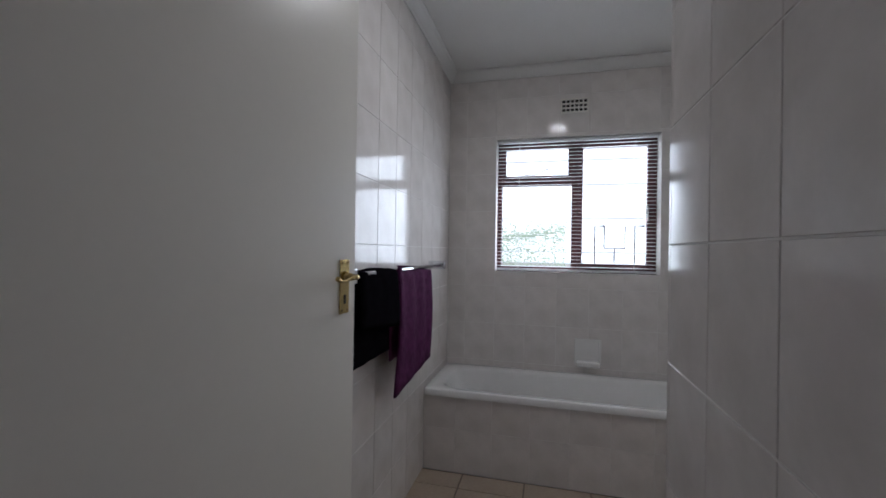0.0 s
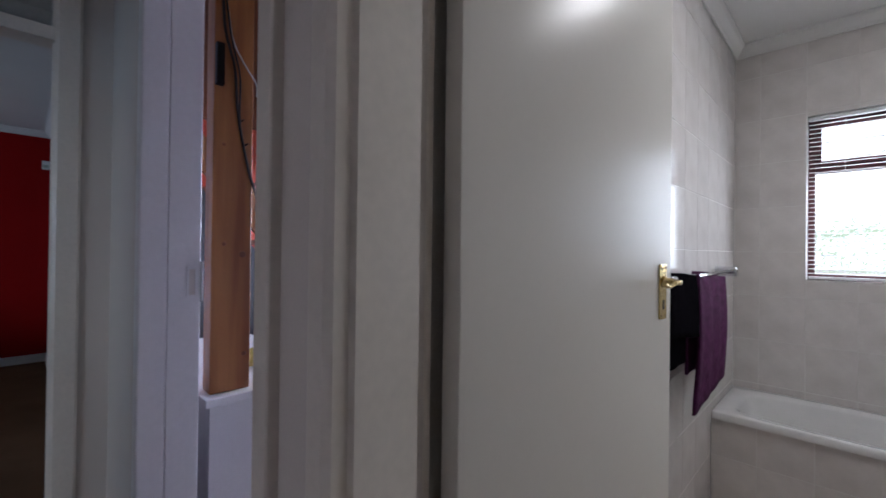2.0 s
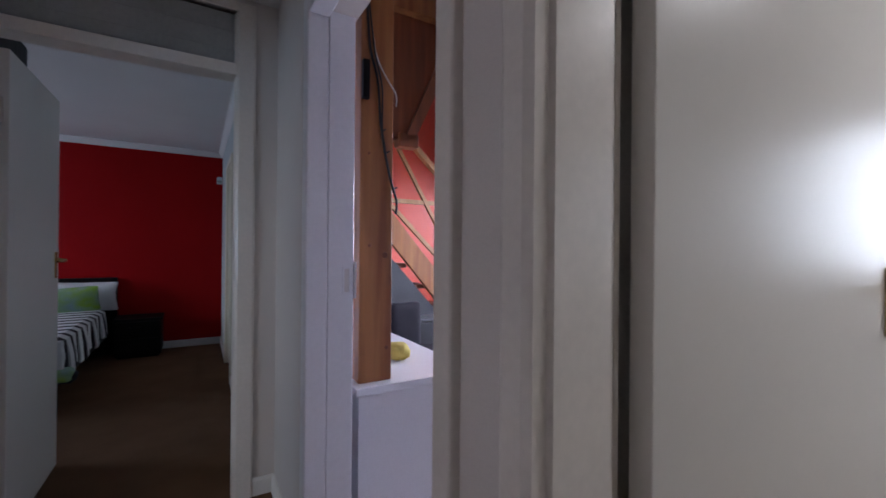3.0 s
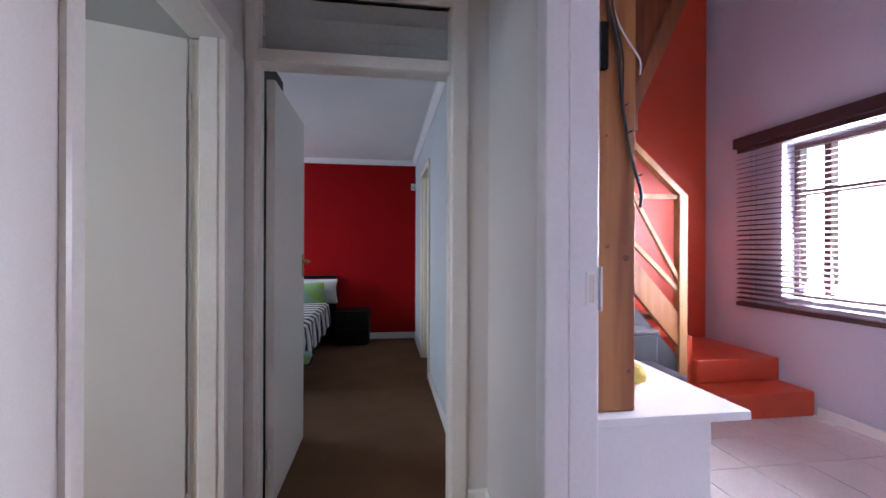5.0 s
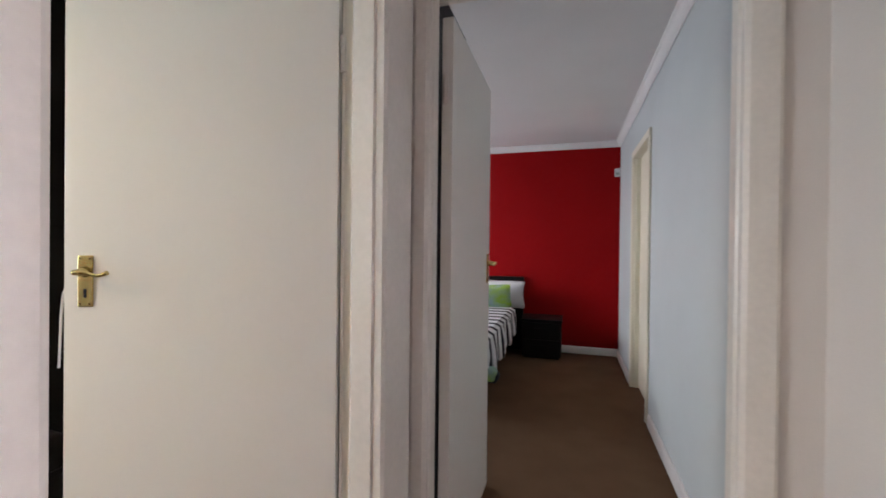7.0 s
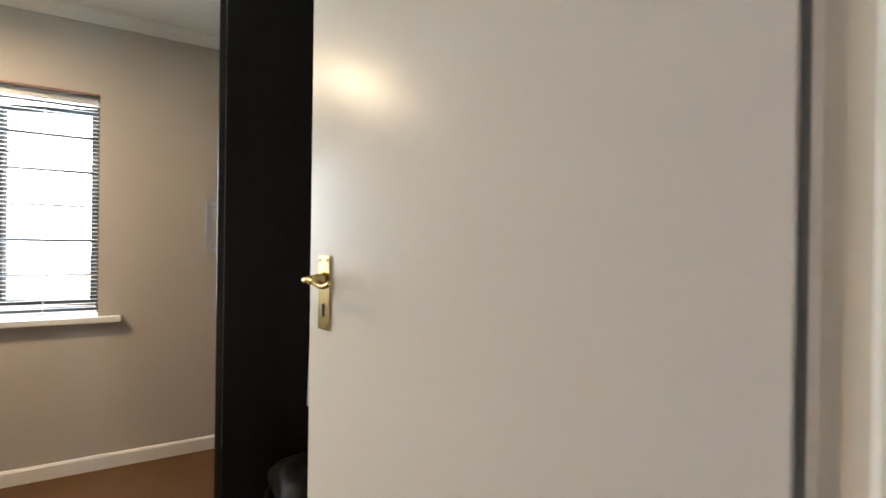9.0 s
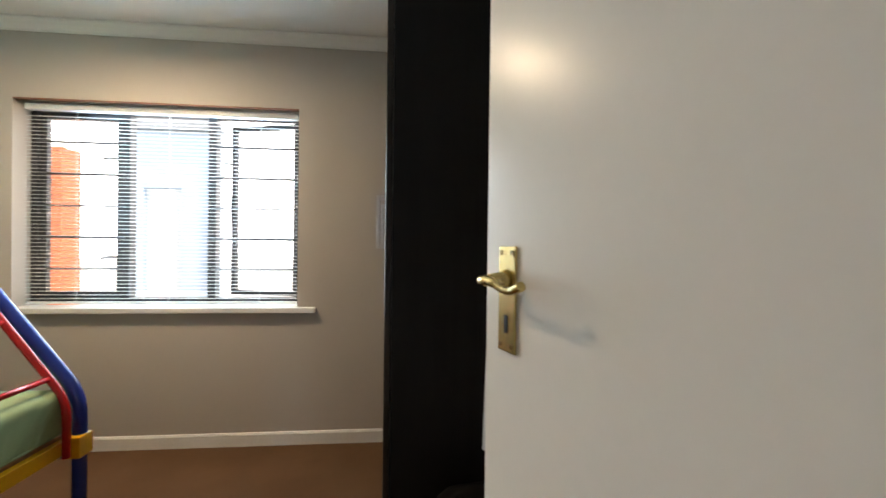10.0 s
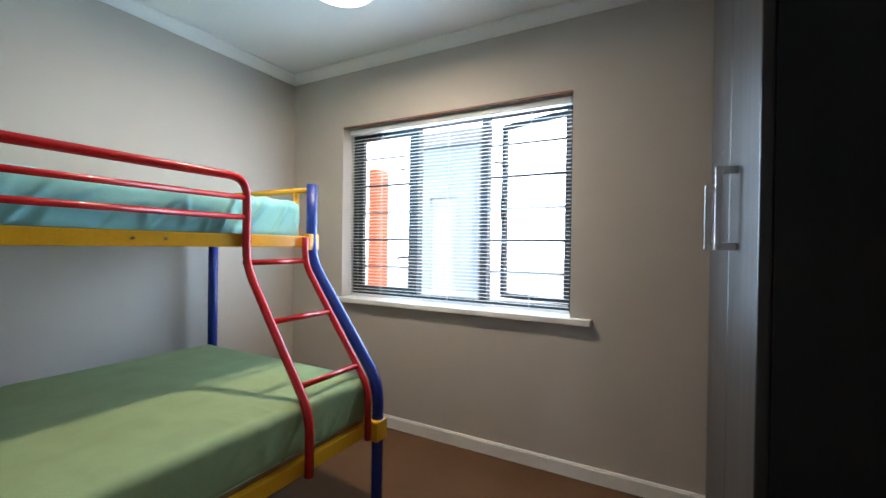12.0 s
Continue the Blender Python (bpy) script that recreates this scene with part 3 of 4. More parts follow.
def towel_sheet(x, y0, y1, z, front, back, wave, slant):
    """A towel folded over a bar along y: front and back drops, with soft folds; slant: how much longer the near end hangs."""
    bm = bmesh.new()
    rows = []
    n, m = 26, 14
    for i in range(n + 1):
        s = i / n
        row = []
        for k in range(m + 1):
            q = k / m
            y = y0 + (y1 - y0) * q
            f = front + slant * (1 - q)
            total = f + back
            d = s * total
            fold = wave * math.sin(q * 21 + s * 2.0) * (0.25 + s)
            if d < f:
                h = f - d
                px, pz = x + 0.017 + fold + 0.006 * math.sin(h * 9), z - h
            else:
                h = d - f
                px, pz = x - 0.017 + fold * 0.3, z - h
            top = min(abs(d - f), 0.03)
            pz += 0.014 if top < 0.012 else 0.0
            row.append(bm.verts.new((px, y + 0.010 * math.sin(s * 7 + q), pz)))
        rows.append(row)
    for r0, r1 in zip(rows, rows[1:]):
        for k in range(m):
            bm.faces.new((r0[k], r0[k + 1], r1[k + 1], r1[k])).smooth = True
    return bm


def thicken(ob, t):
    mod = ob.modifiers.new("thickness", "SOLIDIFY")
    mod.thickness, mod.offset = t, 0
    return ob


# ---- windows ----
def bars_frame(bm, put, u0, u1, z0, z1, w, d0, d1):
    """Four mitred-looking bars of a sash, w wide, d0 to d1 deep."""
    for a, b, c, d in ((u0, u0 + w, z0, z1), (u1 - w, u1, z0, z1), (u0 + w, u1 - w, z0, z0 + w), (u0 + w, u1 - w, z1 - w, z1)):
        add_box(bm, put(a, d0, c), put(b, d1, d), 0.003)
    return bm


def flat(u, d, z):
    return (u, d, z)


def blind(parent, u0, u1, z0, z1, y, pitch, depth, tilt, material, rail, cords, head=0.035):
    """A venetian blind hanging at y: head rail, slats, bottom rail, ladder cords and wand."""
    part("head_rail", box((u0, y - 0.020, z1 - head), (u1, y + 0.020, z1), 0.003), rail, parent)
    part("bottom_rail", box((u0, y - depth * 0.5, z0), (u1, y + depth * 0.5, z0 + (0.014 if depth < 0.04 else 0.035)), 0.003), rail, parent)
    n = int((z1 - z0 - 0.025 - head) / pitch)
    bm = bmesh.new()
    s = 5
    prof = [(-depth / 2 + depth * k / (s - 1), 0.0022 * (1 - (2 * k / (s - 1) - 1) ** 2)) for k in range(s)]
    rows = [[bm.verts.new((x, a, b + dz)) for a, b in prof for dz in (0,)] for x in (u0, u1) for dz in (0,)]
    for k in range(s - 1):
        bm.faces.new((rows[0][k], rows[0][k + 1], rows[1][k + 1], rows[1][k]))
    ext = bmesh.ops.extrude_face_region(bm, geom=bm.faces[:])
    for v in ext["geom"]:
        if isinstance(v, bmesh.types.BMVert):
            v.co.z += 0.0008 if depth < 0.04 else 0.0028
    me = mesh_of("slat", bm, material)
    rng = random.Random(7)
    for k in range(n):
        ob = new("slat", me)
        ob.parent = parent
        ob.matrix_basis = pose(0, y, z0 + 0.03 + k * pitch + rng.uniform(-0.0008, 0.0008), rx=tilt + rng.uniform(-2, 2))
    for u in cords:
        bm = bmesh.new()
        for dy in (-depth * 0.5 - 0.001, depth * 0.5 + 0.001):
            add_tube(bm, [(u, y + dy, z0 + 0.01), (u, y + dy, z1 - 0.03)], 0.0009, 5)
        part("ladder_cord", bm, rail, parent)


# bathroom window, north
w1 = holder("window_1", "maroon timber window with an awning pane behind a blind", "", kind="structure")
bm = bars_frame(bmesh.new(), flat, 2.152, 3.158, 1.087, 1.963, 0.030, 3.135, 3.20)
add_box(bm, (2.642, 3.135, 1.117), (2.680, 3.20, 1.933), 0.003)
add_box(bm, (2.182, 3.137, 1.668), (2.642, 3.198, 1.705), 0.003)
part("window_frame", bm, MAROON, w1)
part("sash", bars_frame(bmesh.new(), flat, 2.680, 3.128, 1.117, 1.933, 0.030, 3.125, 3.16), MAROON, w1)
part("sash", bars_frame(bmesh.new(), flat, 2.182, 2.642, 1.705, 1.933, 0.026, 3.125, 3.16), MAROON, w1)
for u0, u1, z0, z1 in ((2.710, 3.098, 1.147, 1.903), (2.208, 2.616, 1.731, 1.907), (2.182, 2.642, 1.117, 1.668)):
    p = part("pane", box((u0, 3.150, z0), (u1, 3.154, z1)), GLASS, w1)
    p.visible_shadow = False
stay = rounded([(2.33, 3.115, 1.735), (2.42, 3.105, 1.735), (2.45, 3.10, 1.755), (2.50, 3.10, 1.775)], 0.02)
part("stay", tube(stay, 0.005, 8), STEEL, w1, "metal window stay")
bm = box((3.085, 3.108, 1.44), (3.105, 3.125, 1.52), 0.003)
add_tube(bm, [(3.095, 3.112, 1.46), (3.095, 3.085, 1.46), (3.095, 3.075, 1.42)], 0.006, 8)
part("catch", bm, STEEL, w1, "metal window catch")
part("window_sill", box((2.1505, 3.046, 1.079), (3.1595, 3.135, 1.0868), 0.002), TILE, w1)
b1 = holder("blind", "white venetian blind with open slats in the bathroom window", "blind")
blind(b1, 2.158, 3.152, 1.092, 1.960, 3.083, 0.0235, 0.025, 6, SLAT_WHITE, SLAT_WHITE, (2.3, 3.02), 0.016)
bars = holder("burglar_bars", "thin steel burglar bars outside the bathroom window", "burglar bars")
# these bars are pale and thin to imitate steel washed out by glare
for z in (1.22, 1.45, 1.68, 1.85):
    part("bar", tube([(2.16, 3.24, z), (3.15, 3.24, z)], 0.003, 6), SLAT_SILVER, bars)
for u in (2.80, 3.05):
    part("bar", tube([(u, 3.24, 1.15), (u, 3.24, 1.40), (u + 0.06, 3.24, 1.40)], 0.0055, 6), DARK_BAR, bars)
part("bar", tube([(2.86, 3.24, 1.40), (2.86, 3.24, 1.25), (2.99, 3.24, 1.25), (2.99, 3.24, 1.40)], 0.0055, 6), DARK_BAR, bars)
part("bar", tube([(2.925, 3.24, 1.15), (2.925, 3.24, 1.25)], 0.0055, 6), DARK_BAR, bars)

# kids' window, south
w2 = holder("window_2", "dark bronze aluminium window with burglar bars and one sash ajar", "", kind="structure")
bm = bars_frame(bmesh.new(), flat, 1.214, 2.766, 0.824, 1.993, 0.034, -3.70, -3.635)
for u0, u1 in ((2.222, 2.270), (1.728, 1.774)):
    add_box(bm, (u0, -3.70, 0.858), (u1, -3.635, 1.959), 0.003)
part("window_frame", bm, DARK_ALU, w2)
part("sash", bars_frame(bmesh.new(), flat, 2.270, 2.732, 0.858, 1.959, 0.036, -3.69, -3.655), DARK_ALU, w2)
for u0, u1 in ((2.306, 2.696), (1.774, 2.222)):
    p = part("pane", box((u0, -3.676, 0.89), (u1, -3.672, 1.93)), GLASS, w2)
    p.visible_shadow = False
ajar = part("sash", bars_frame(bmesh.new(), flat, 0.0, 0.478, 0.860, 1.957, 0.030, -0.0175, 0.0175), DARK_ALU, w2, "dark sash swung a little open")
ajar.matrix_basis = pose(1.250, -3.700, 0, rz=-17)
p = part("pane", box((0.030, -0.002, 0.89), (0.448, 0.002, 1.927)), GLASS, ajar)
p.visible_shadow = False
part("catch", box((0.452, 0.018, 1.36), (0.470, 0.036, 1.50), 0.003), BLACK, ajar)
for u0, u1 in ((2.245, 2.735), (1.245, 1.750)):
    for z in (1.033, 1.219, 1.405, 1.592, 1.780):
        part("burglar_bar", tube([(u0, -3.630, z), (u1, -3.630, z)], 0.0066, 8), DARK_BAR, w2)
for z in (1.10, 1.69):
    part("stay", tube([(2.285, -3.65, z), (2.33, -3.63, z + 0.004), (2.37, -3.625, z - 0.004)], 0.007, 8), BLACK, w2)
part("stay", tube([(1.70, -3.66, 1.69), (1.67, -3.72, 1.694), (1.64, -3.78, 1.69)], 0.006, 8), BLACK, w2)
part("window_sill", box((1.104, -3.634, 0.7875), (2.86, -3.478, 0.8195), 0.006), SKIRT, w2, "white painted sill board")
part("head_strip", box((1.213, -3.545, 1.990), (2.767, -3.517, 1.998), 0.002), PINE_DARK, w2, "thin brown timber strip")
b2 = holder("blind", "silver venetian blind with open slats in the kids' window", "blind")
blind(b2, 1.230, 2.745, 0.830, 1.984, -3.585, 0.0215, 0.0105, 0, SLAT_WHITE, SLAT_SILVER, (1.45, 1.97, 2.48))

# living room window, north
w3 = holder("window_3", "maroon timber window in the living room", "", kind="structure")
bm = bars_frame(bmesh.new(), flat, -0.988, 0.618, 0.852, 2.078, 0.045, 3.16, 3.23)
for u in (-0.76, -0.27, 0.30):
    add_box(bm, (u, 3.16, 0.897), (u + 0.05, 3.23, 2.033), 0.003)
add_box(bm, (-0.943, 3.162, 1.66), (0.573, 3.228, 1.70), 0.003)
part("window_frame", bm, MAROON, w3)
for u0, u1 in ((-0.943, -0.76), (-0.71, -0.27), (-0.22, 0.30), (0.35, 0.573)):
    p = part("pane", box((u0, 3.19, 0.897), (u1, 3.194, 2.033)), GLASS, w3)
    p.visible_shadow = False
part("window_sill", box((-1.03, 3.052, 0.815), (0.66, 3.158, 0.8505), 0.006), SKIRT, w3)
b3 = holder("wooden_blind", "dark wenge wooden venetian blind hung over the living window", "blind")
part("valance", box((-1.37, 2.955, 2.12), (0.88, 3.047, 2.21), 0.004), SLAT_WENGE, b3)
blind(b3, -1.35, 0.86, 0.735, 2.115, 3.0, 0.042, 0.05, 16, SLAT_WENGE, SLAT_WENGE, (-1.2, -0.25, 0.7))

# unseen bedroom window behind the door, assumed and added for its bluish daylight
structure("window_4", wall_mesh("y", -3.70, -3.66, -2.898, -1.502, 0.902, 2.098, [(-2.85, -2.22, 0.95, 2.05), (-2.18, -1.55, 0.95, 2.05)]), DARK_ALU, "dark metal frame of the assumed, unseen window")

# ---- living room ----
cab = holder("breakfast_counter", "white laminate counter standing behind the hall opening", "counter")
part("worktop", box((-0.55, 0.575, 0.628), (0.643, 1.155, 0.660), 0.004), COUNTER, cab)
part("end_panel", box((0.575, 0.60, 0.0), (0.599, 1.035, 0.6275), 0.002), COUNTER, cab)
part("side_panel", box((-0.50, 1.012, 0.0), (0.574, 1.034, 0.6275), 0.002), COUNTER, cab)
part("side_panel", box((-0.50, 0.60, 0.0), (0.574, 0.622, 0.6275), 0.002), COUNTER, cab)

post = holder("timber_post", "orange pine post with knots standing on the counter", "post")
part("shaft", box((0.50, 0.602, 0.6605), (0.588, 0.748, 3.1), 0.006, seg=3), PINE, post)
for y, z, r in ((0.715, 1.195, 0.013), (0.645, 1.235, 0.008), (0.725, 0.80, 0.009), (0.64, 1.62, 0.007)):
    part("knot", tube([(0.5875, y, z), (0.5892, y, z)], r, 14, radii=[r, r * 0.8]), PINE_DARK, post, "dark knot in the pine")
part("junction_box", box((0.588, 0.603, 1.84), (0.615, 0.632, 2.0), 0.004), BLACK, post, "black junction box")
cable = holder("cable", "black cable clipped down the pine post", "cable")
part("flex", tube(rounded([(0.598, 0.615, 2.35), (0.598, 0.635, 2.05), (0.602, 0.672, 1.93), (0.602, 0.682, 1.76), (0.600, 0.705, 1.63), (0.600, 0.735, 1.50), (0.603, 0.765, 1.42), (0.600, 0.757, 1.37)], 0.05), 0.0056, 8), CABLE, cable)
part("flex", tube(rounded([(0.600, 0.622, 2.30), (0.606, 0.655, 2.03), (0.604, 0.692, 1.90), (0.602, 0.690, 1.72), (0.602, 0.722, 1.55), (0.603, 0.752, 1.46)], 0.05), 0.0038, 8), CABLE, cable)
part("wire", tube(rounded([(0.602, 0.635, 2.20), (0.604, 0.660, 2.02), (0.606, 0.715, 1.93), (0.606, 0.757, 1.88), (0.606, 0.752, 1.83)], 0.05), 0.0028, 6), SLAT_WHITE, cable, "thin white wire")
for y, z in ((0.686, 1.72), (0.705, 1.63), (0.742, 1.48)):
    part("clip", tube([(0.590, y + 0.012, z), (0.612, y + 0.016, z + 0.004)], 0.003, 6), CABLE, cable)

stairs = holder("staircase", "orange winder steps with a pine stringer and rail", "staircase")
part("step", box((-1.788, 2.30, 0.0), (-0.715, 3.033, 0.180), 0.012, seg=3), ORANGE_STEP, stairs)
part("step", box((-1.788, 2.30, 0.1805), (-0.995, 3.033, 0.360), 0.012, seg=3), ORANGE_STEP, stairs)
part("step", box((-1.788, 1.98, 0.0), (-1.04, 2.2995, 0.540), 0.012, seg=3), ORANGE_STEP, stairs)
UP = 1.02
for k in range(7):
    y, z = 1.98 - k * 0.19, 0.72 + k * 0.19
    part("tread", box((-1.788, y - 0.23, z - 0.04), (-1.045, y + 0.005, z), 0.006), PINE_DARK, stairs)
part("stringer", prism([(2.17, 0.44), (2.17, 0.70), (0.60, 0.70 + 1.57 * UP * 1.12), (0.60, 0.44 + 1.57 * UP * 1.12)], "x", -1.04, -0.995), PINE, stairs)
part("newel", box((-1.055, 2.14, 0.0), (-0.985, 2.21, 1.66), 0.008, seg=3), PINE_RAIL, stairs)
part("newel", box((-1.05, 0.70, 1.4), (-0.99, 0.76, 3.2), 0.008, seg=3), PINE_RAIL, stairs)
part("handrail", prism([(2.20, 1.60), (2.20, 1.66), (0.70, 3.02), (0.70, 2.96)], "x", -1.05, -0.99), PINE_RAIL, stairs)
part("rail", prism([(2.14, 0.90), (2.14, 0.945), (0.75, 2.28), (0.75, 2.235)], "x", -1.035, -1.005), PINE_RAIL, stairs)
part("rail", prism([(2.14, 0.98), (2.14, 1.035), (1.35, 2.37), (1.35, 2.315)], "x", -1.03, -1.00), PINE_RAIL, stairs)
part("rail", box((-1.035, 1.35, 1.618), (-1.005, 2.14, 1.655), 0.003), PINE_RAIL, stairs)
# low grey panel carried up; its dark upper part stands for clutter and shade
part("under_panel", prism([(2.135, 0.0), (2.135, 0.40), (1.30, 1.30), (1.0, 1.65), (1.0, 0.0)], "x", -1.03, -1.005), GREY_BOARD, stairs, "dark grey panel filling the space under the stringer")
gallery = holder("gallery_bracket", "dark stained timber bracket and beam of the gallery", "beam")
part("beam", box((-0.36, 0.575, 2.78), (-0.20, 1.75, 2.98), 0.006), PINE, gallery)
part("panel", prism([(0.60, 1.95), (1.20, 1.95), (1.58, 2.779), (0.60, 2.779)], "x", -0.31, -0.27), PINE_DARK, gallery)
part("edge_board", prism([(1.19, 1.93), (1.27, 1.95), (1.66, 2.779), (1.565, 2.779)], "x", -0.34, -0.24), PINE_DARK, gallery)
part("foot_block", box((-0.34, 1.16, 1.90), (-0.24, 1.30, 1.99), 0.01), PINE_DARK, gallery)

solid("dust_cloth", cushion((0.26, 0.84, 0.659), (0.36, 0.96, 0.75), 0.04, 0.014, 22, 10), YELLOW_CLOTH, "crumpled yellow cloth lying on the counter", "cloth")
# this chair is made up in place of a black bag
chair = holder("folding_chair", "dark folding chair standing in for the black bag under the stairs", "chair")
part("back", cushion((-0.75, 1.28, 0.30), (-0.68, 1.55, 0.80), 0.03, 0.006, 8, 8), BLACK_STRIPE, chair)
part("seat", cushion((-0.66, 1.28, 0.42), (-0.30, 1.66, 0.47), 0.02, 0.006, 8, 8), BLACK_STRIPE, chair)
for x, y in ((-0.70, 1.30), (-0.70, 1.64), (-0.33, 1.30), (-0.33, 1.64)):
    part("leg", tube([(x, y, 0.0), (x, y, 0.43)], 0.010, 8), GREY_BOARD, chair)
chair.matrix_basis = pose(-0.02, 0.03, 0)
store = holder("storage_box", "grey plastic storage box under the stairs", "box")
part("body", box((-0.985, 1.46, 0.0), (-0.800, 1.83, 0.615), 0.012), GREY_BOARD, store)
part("lid", box((-0.992, 1.45, 0.6155), (-0.792, 1.84, 0.645), 0.010, seg=3), STORE_GREY, store, "mid-grey lid")

# ---- red bedroom ----
bed = holder("double_bed", "dark bed frame with a low headboard against the red wall", "bed")
part("headboard", box((-3.775, -2.45, 0.0), (-3.71, -0.755, 0.87), 0.015), BLACK, bed)
part("side_rail", box((-3.709, -0.875, 0.20), (-1.78, -0.835, 0.36), 0.008), BLACK, bed)
part("side_rail", box((-3.709, -2.435, 0.20), (-1.78, -2.395, 0.36), 0.008), BLACK, bed)
part("foot_rail", box((-1.779, -2.435, 0.20), (-1.74, -0.835, 0.40), 0.008), BLACK, bed)
part("slat_base", box((-3.708, -2.394, 0.22), (-1.781, -0.876, 0.26), 0.004), BLACK, bed)
for y in (-2.43, -0.89):
    part("leg", box((-1.80, y, 0.0), (-1.75, y + 0.05, 0.199), 0.005), BLACK, bed)
solid("mattress", cushion((-3.70, -2.39, 0.2605), (-1.785, -0.88, 0.50), 0.05, 0.004, 4, 10), WHITE_CLOTH, "white mattress on the dark bed frame", "mattress")
cover = holder("bedspread", "white and black striped bedspread with a lime hem", "bedspread")
n_strip = 18
for k in range(n_strip):
    x0, wide = -3.42 + (k // 2) * 0.178 + (k % 2) * 0.108, 0.0695 if k % 2 else 0.1078
    o = [(-2.41, 0.505), (-2.41, 0.53), (-0.86, 0.545), (-0.815, 0.52), (-0.80, 0.40), (-0.79, 0.27), (-0.805, 0.27), (-0.82, 0.40), (-0.838, 0.503), (-0.90, 0.515)]
    sway = 0.012 * math.sin(k * 1.3)
    part("stripe", prism([(y + (sway if z < 0.45 else 0), z + (0.02 * math.sin(k) if z < 0.3 else 0)) for y, z in o], "x", x0, x0 + wide), BLACK_STRIPE if k % 2 else WHITE_CLOTH, cover)
part("foot_drop", cushion((-1.815, -2.40, 0.30), (-1.735, -0.80, 0.54), 0.03, 0.010, 9, 14), WHITE_CLOTH, cover, "white foot drop")
part("hem", cushion((-1.83, -1.15, 0.23), (-1.725, -0.75, 0.33), 0.03, 0.018, 12, 12), LIME_CLOTH, cover, "lime green hem")
part("hem_corner", cushion((-1.84, -0.86, 0.22), (-1.74, -0.735, 0.30), 0.03, 0.016, 12, 10), BLACK_STRIPE, cover, "dark hem corner")
pillow = solid("pillow", cushion((-0.165, -0.36, -0.075), (0.165, 0.36, 0.075), 0.02, 0.010, 7, 14, 0.42), WHITE_CLOTH, "white pillow propped against the headboard", "pillow")
pillow.matrix_basis = pose(-3.57, -1.075, 0.682, rx=-4, ry=-74)
throw = solid("cushion", cushion((-0.15, -0.25, -0.06), (0.15, 0.25, 0.06), 0.02, 0.012, 7, 14, 0.42), LIME_CLOTH, "lime and blue printed cushion on the bed", "cushion")
throw.matrix_basis = pose(-3.38, -1.10, 0.665, rx=6, ry=-62)
dark_ward = holder("wardrobe", "dark wardrobe behind the bedroom door", "wardrobe")
part("end_panel", box((-0.73, -0.765, 0.0), (-0.125, -0.745, 2.25), 0.002), ESPRESSO, dark_ward)
part("end_panel", box((-0.73, -1.90, 0.0), (-0.125, -1.88, 2.25), 0.002), ESPRESSO, dark_ward)
part("top_panel", box((-0.73, -1.8795, 2.23), (-0.125, -0.7655, 2.25), 0.002), ESPRESSO, dark_ward)
for y0, y1 in ((-1.898, -1.324), (-1.32, -0.747)):
    part("door", box((-0.75, y0, 0.06), (-0.7305, y1, 2.248), 0.003), ESPRESSO_DOOR, dark_ward)
ns = holder("nightstand", "black two-drawer nightstand against the red wall", "nightstand")
part("body", box((-3.765, -0.735, 0.03), (-3.38, -0.315, 0.41), 0.004), BLACK, ns)
part("top", box((-3.768, -0.745, 0.4105), (-3.365, -0.305, 0.435), 0.004), BLACK, ns)
part("plinth", box((-3.76, -0.715, 0.0), (-3.41, -0.335, 0.0295), 0.002), BLACK, ns)
for z in (0.05, 0.235):
    d = part("drawer", box((-3.3795, -0.725, z), (-3.362, -0.325, z + 0.165), 0.003), BLACK, ns)
    part("handle", tube([(-3.355, -0.60, z + 0.11), (-3.345, -0.60, z + 0.11), (-3.345, -0.50, z + 0.11), (-3.355, -0.50, z + 0.11)], 0.005, 8), BLACK, d)
sensor = holder("alarm_sensor", "small white alarm sensor in the room's corner", "sensor")
part("body", box((-3.775, 0.235, 2.03), (-3.735, 0.295, 2.12), 0.01, seg=3), SLAT_WHITE, sensor)
part("lens", box((-3.736, 0.245, 2.045), (-3.730, 0.285, 2.075), 0.002), LOUVRE, sensor)

# ---- kids' room ----
dome = holder("ceiling_lamp", "lit opal glass dome lamp on a short ceiling stem", "ceiling lamp")
part("base", lathe([(0.15, 2.412), (0.165, 2.417), (0.165, 2.4315)], (2.15, -2.815, 0)), SLAT_WHITE, dome)
sh = part("shade", lathe([(0.004, 2.370), (0.06, 2.372), (0.11, 2.380), (0.140, 2.392), (0.152, 2.406), (0.154, 2.4115)], (2.15, -2.815, 0)), LAMP_GLASS, dome, "glowing opal glass shade")
sh.visible_shadow = False
dome2 = copy_thing(dome, pose(0.42, 4.60, 0))
tagged(dome2, "opal glass dome lamp on the bathroom ceiling")
part("stem", lathe([(0.004, 2.4316), (0.012, 2.4320), (0.012, 2.505), (0.045, 2.515), (0.050, 2.527), (0.004, 2.5274)], (2.15, -2.815, 0), 18), SLAT_WHITE, dome)
dome.matrix_basis = pose(-0.11, 0.119, -0.096)

ward = holder("wardrobe", "dark espresso wardrobe with steel bar handles", "wardrobe")
part("end_panel", box((0.03, -2.180, 0.0), (0.62, -2.160, 2.36), 0.002), ESPRESSO, ward)
part("end_panel", box((0.03, -3.05, 0.0), (0.62, -3.03, 2.36), 0.002), ESPRESSO, ward)
part("top_panel", box((0.03, -3.0295, 2.34), (0.62, -2.1805, 2.36), 0.002), ESPRESSO, ward)
part("plinth", box((0.05, -3.0295, 0.0), (0.60, -2.1805, 0.08), 0.002), ESPRESSO, ward)
part("back_panel", box((0.03, -3.0295, 0.0805), (0.04, -2.1805, 2.339), 0.001), ESPRESSO, ward)
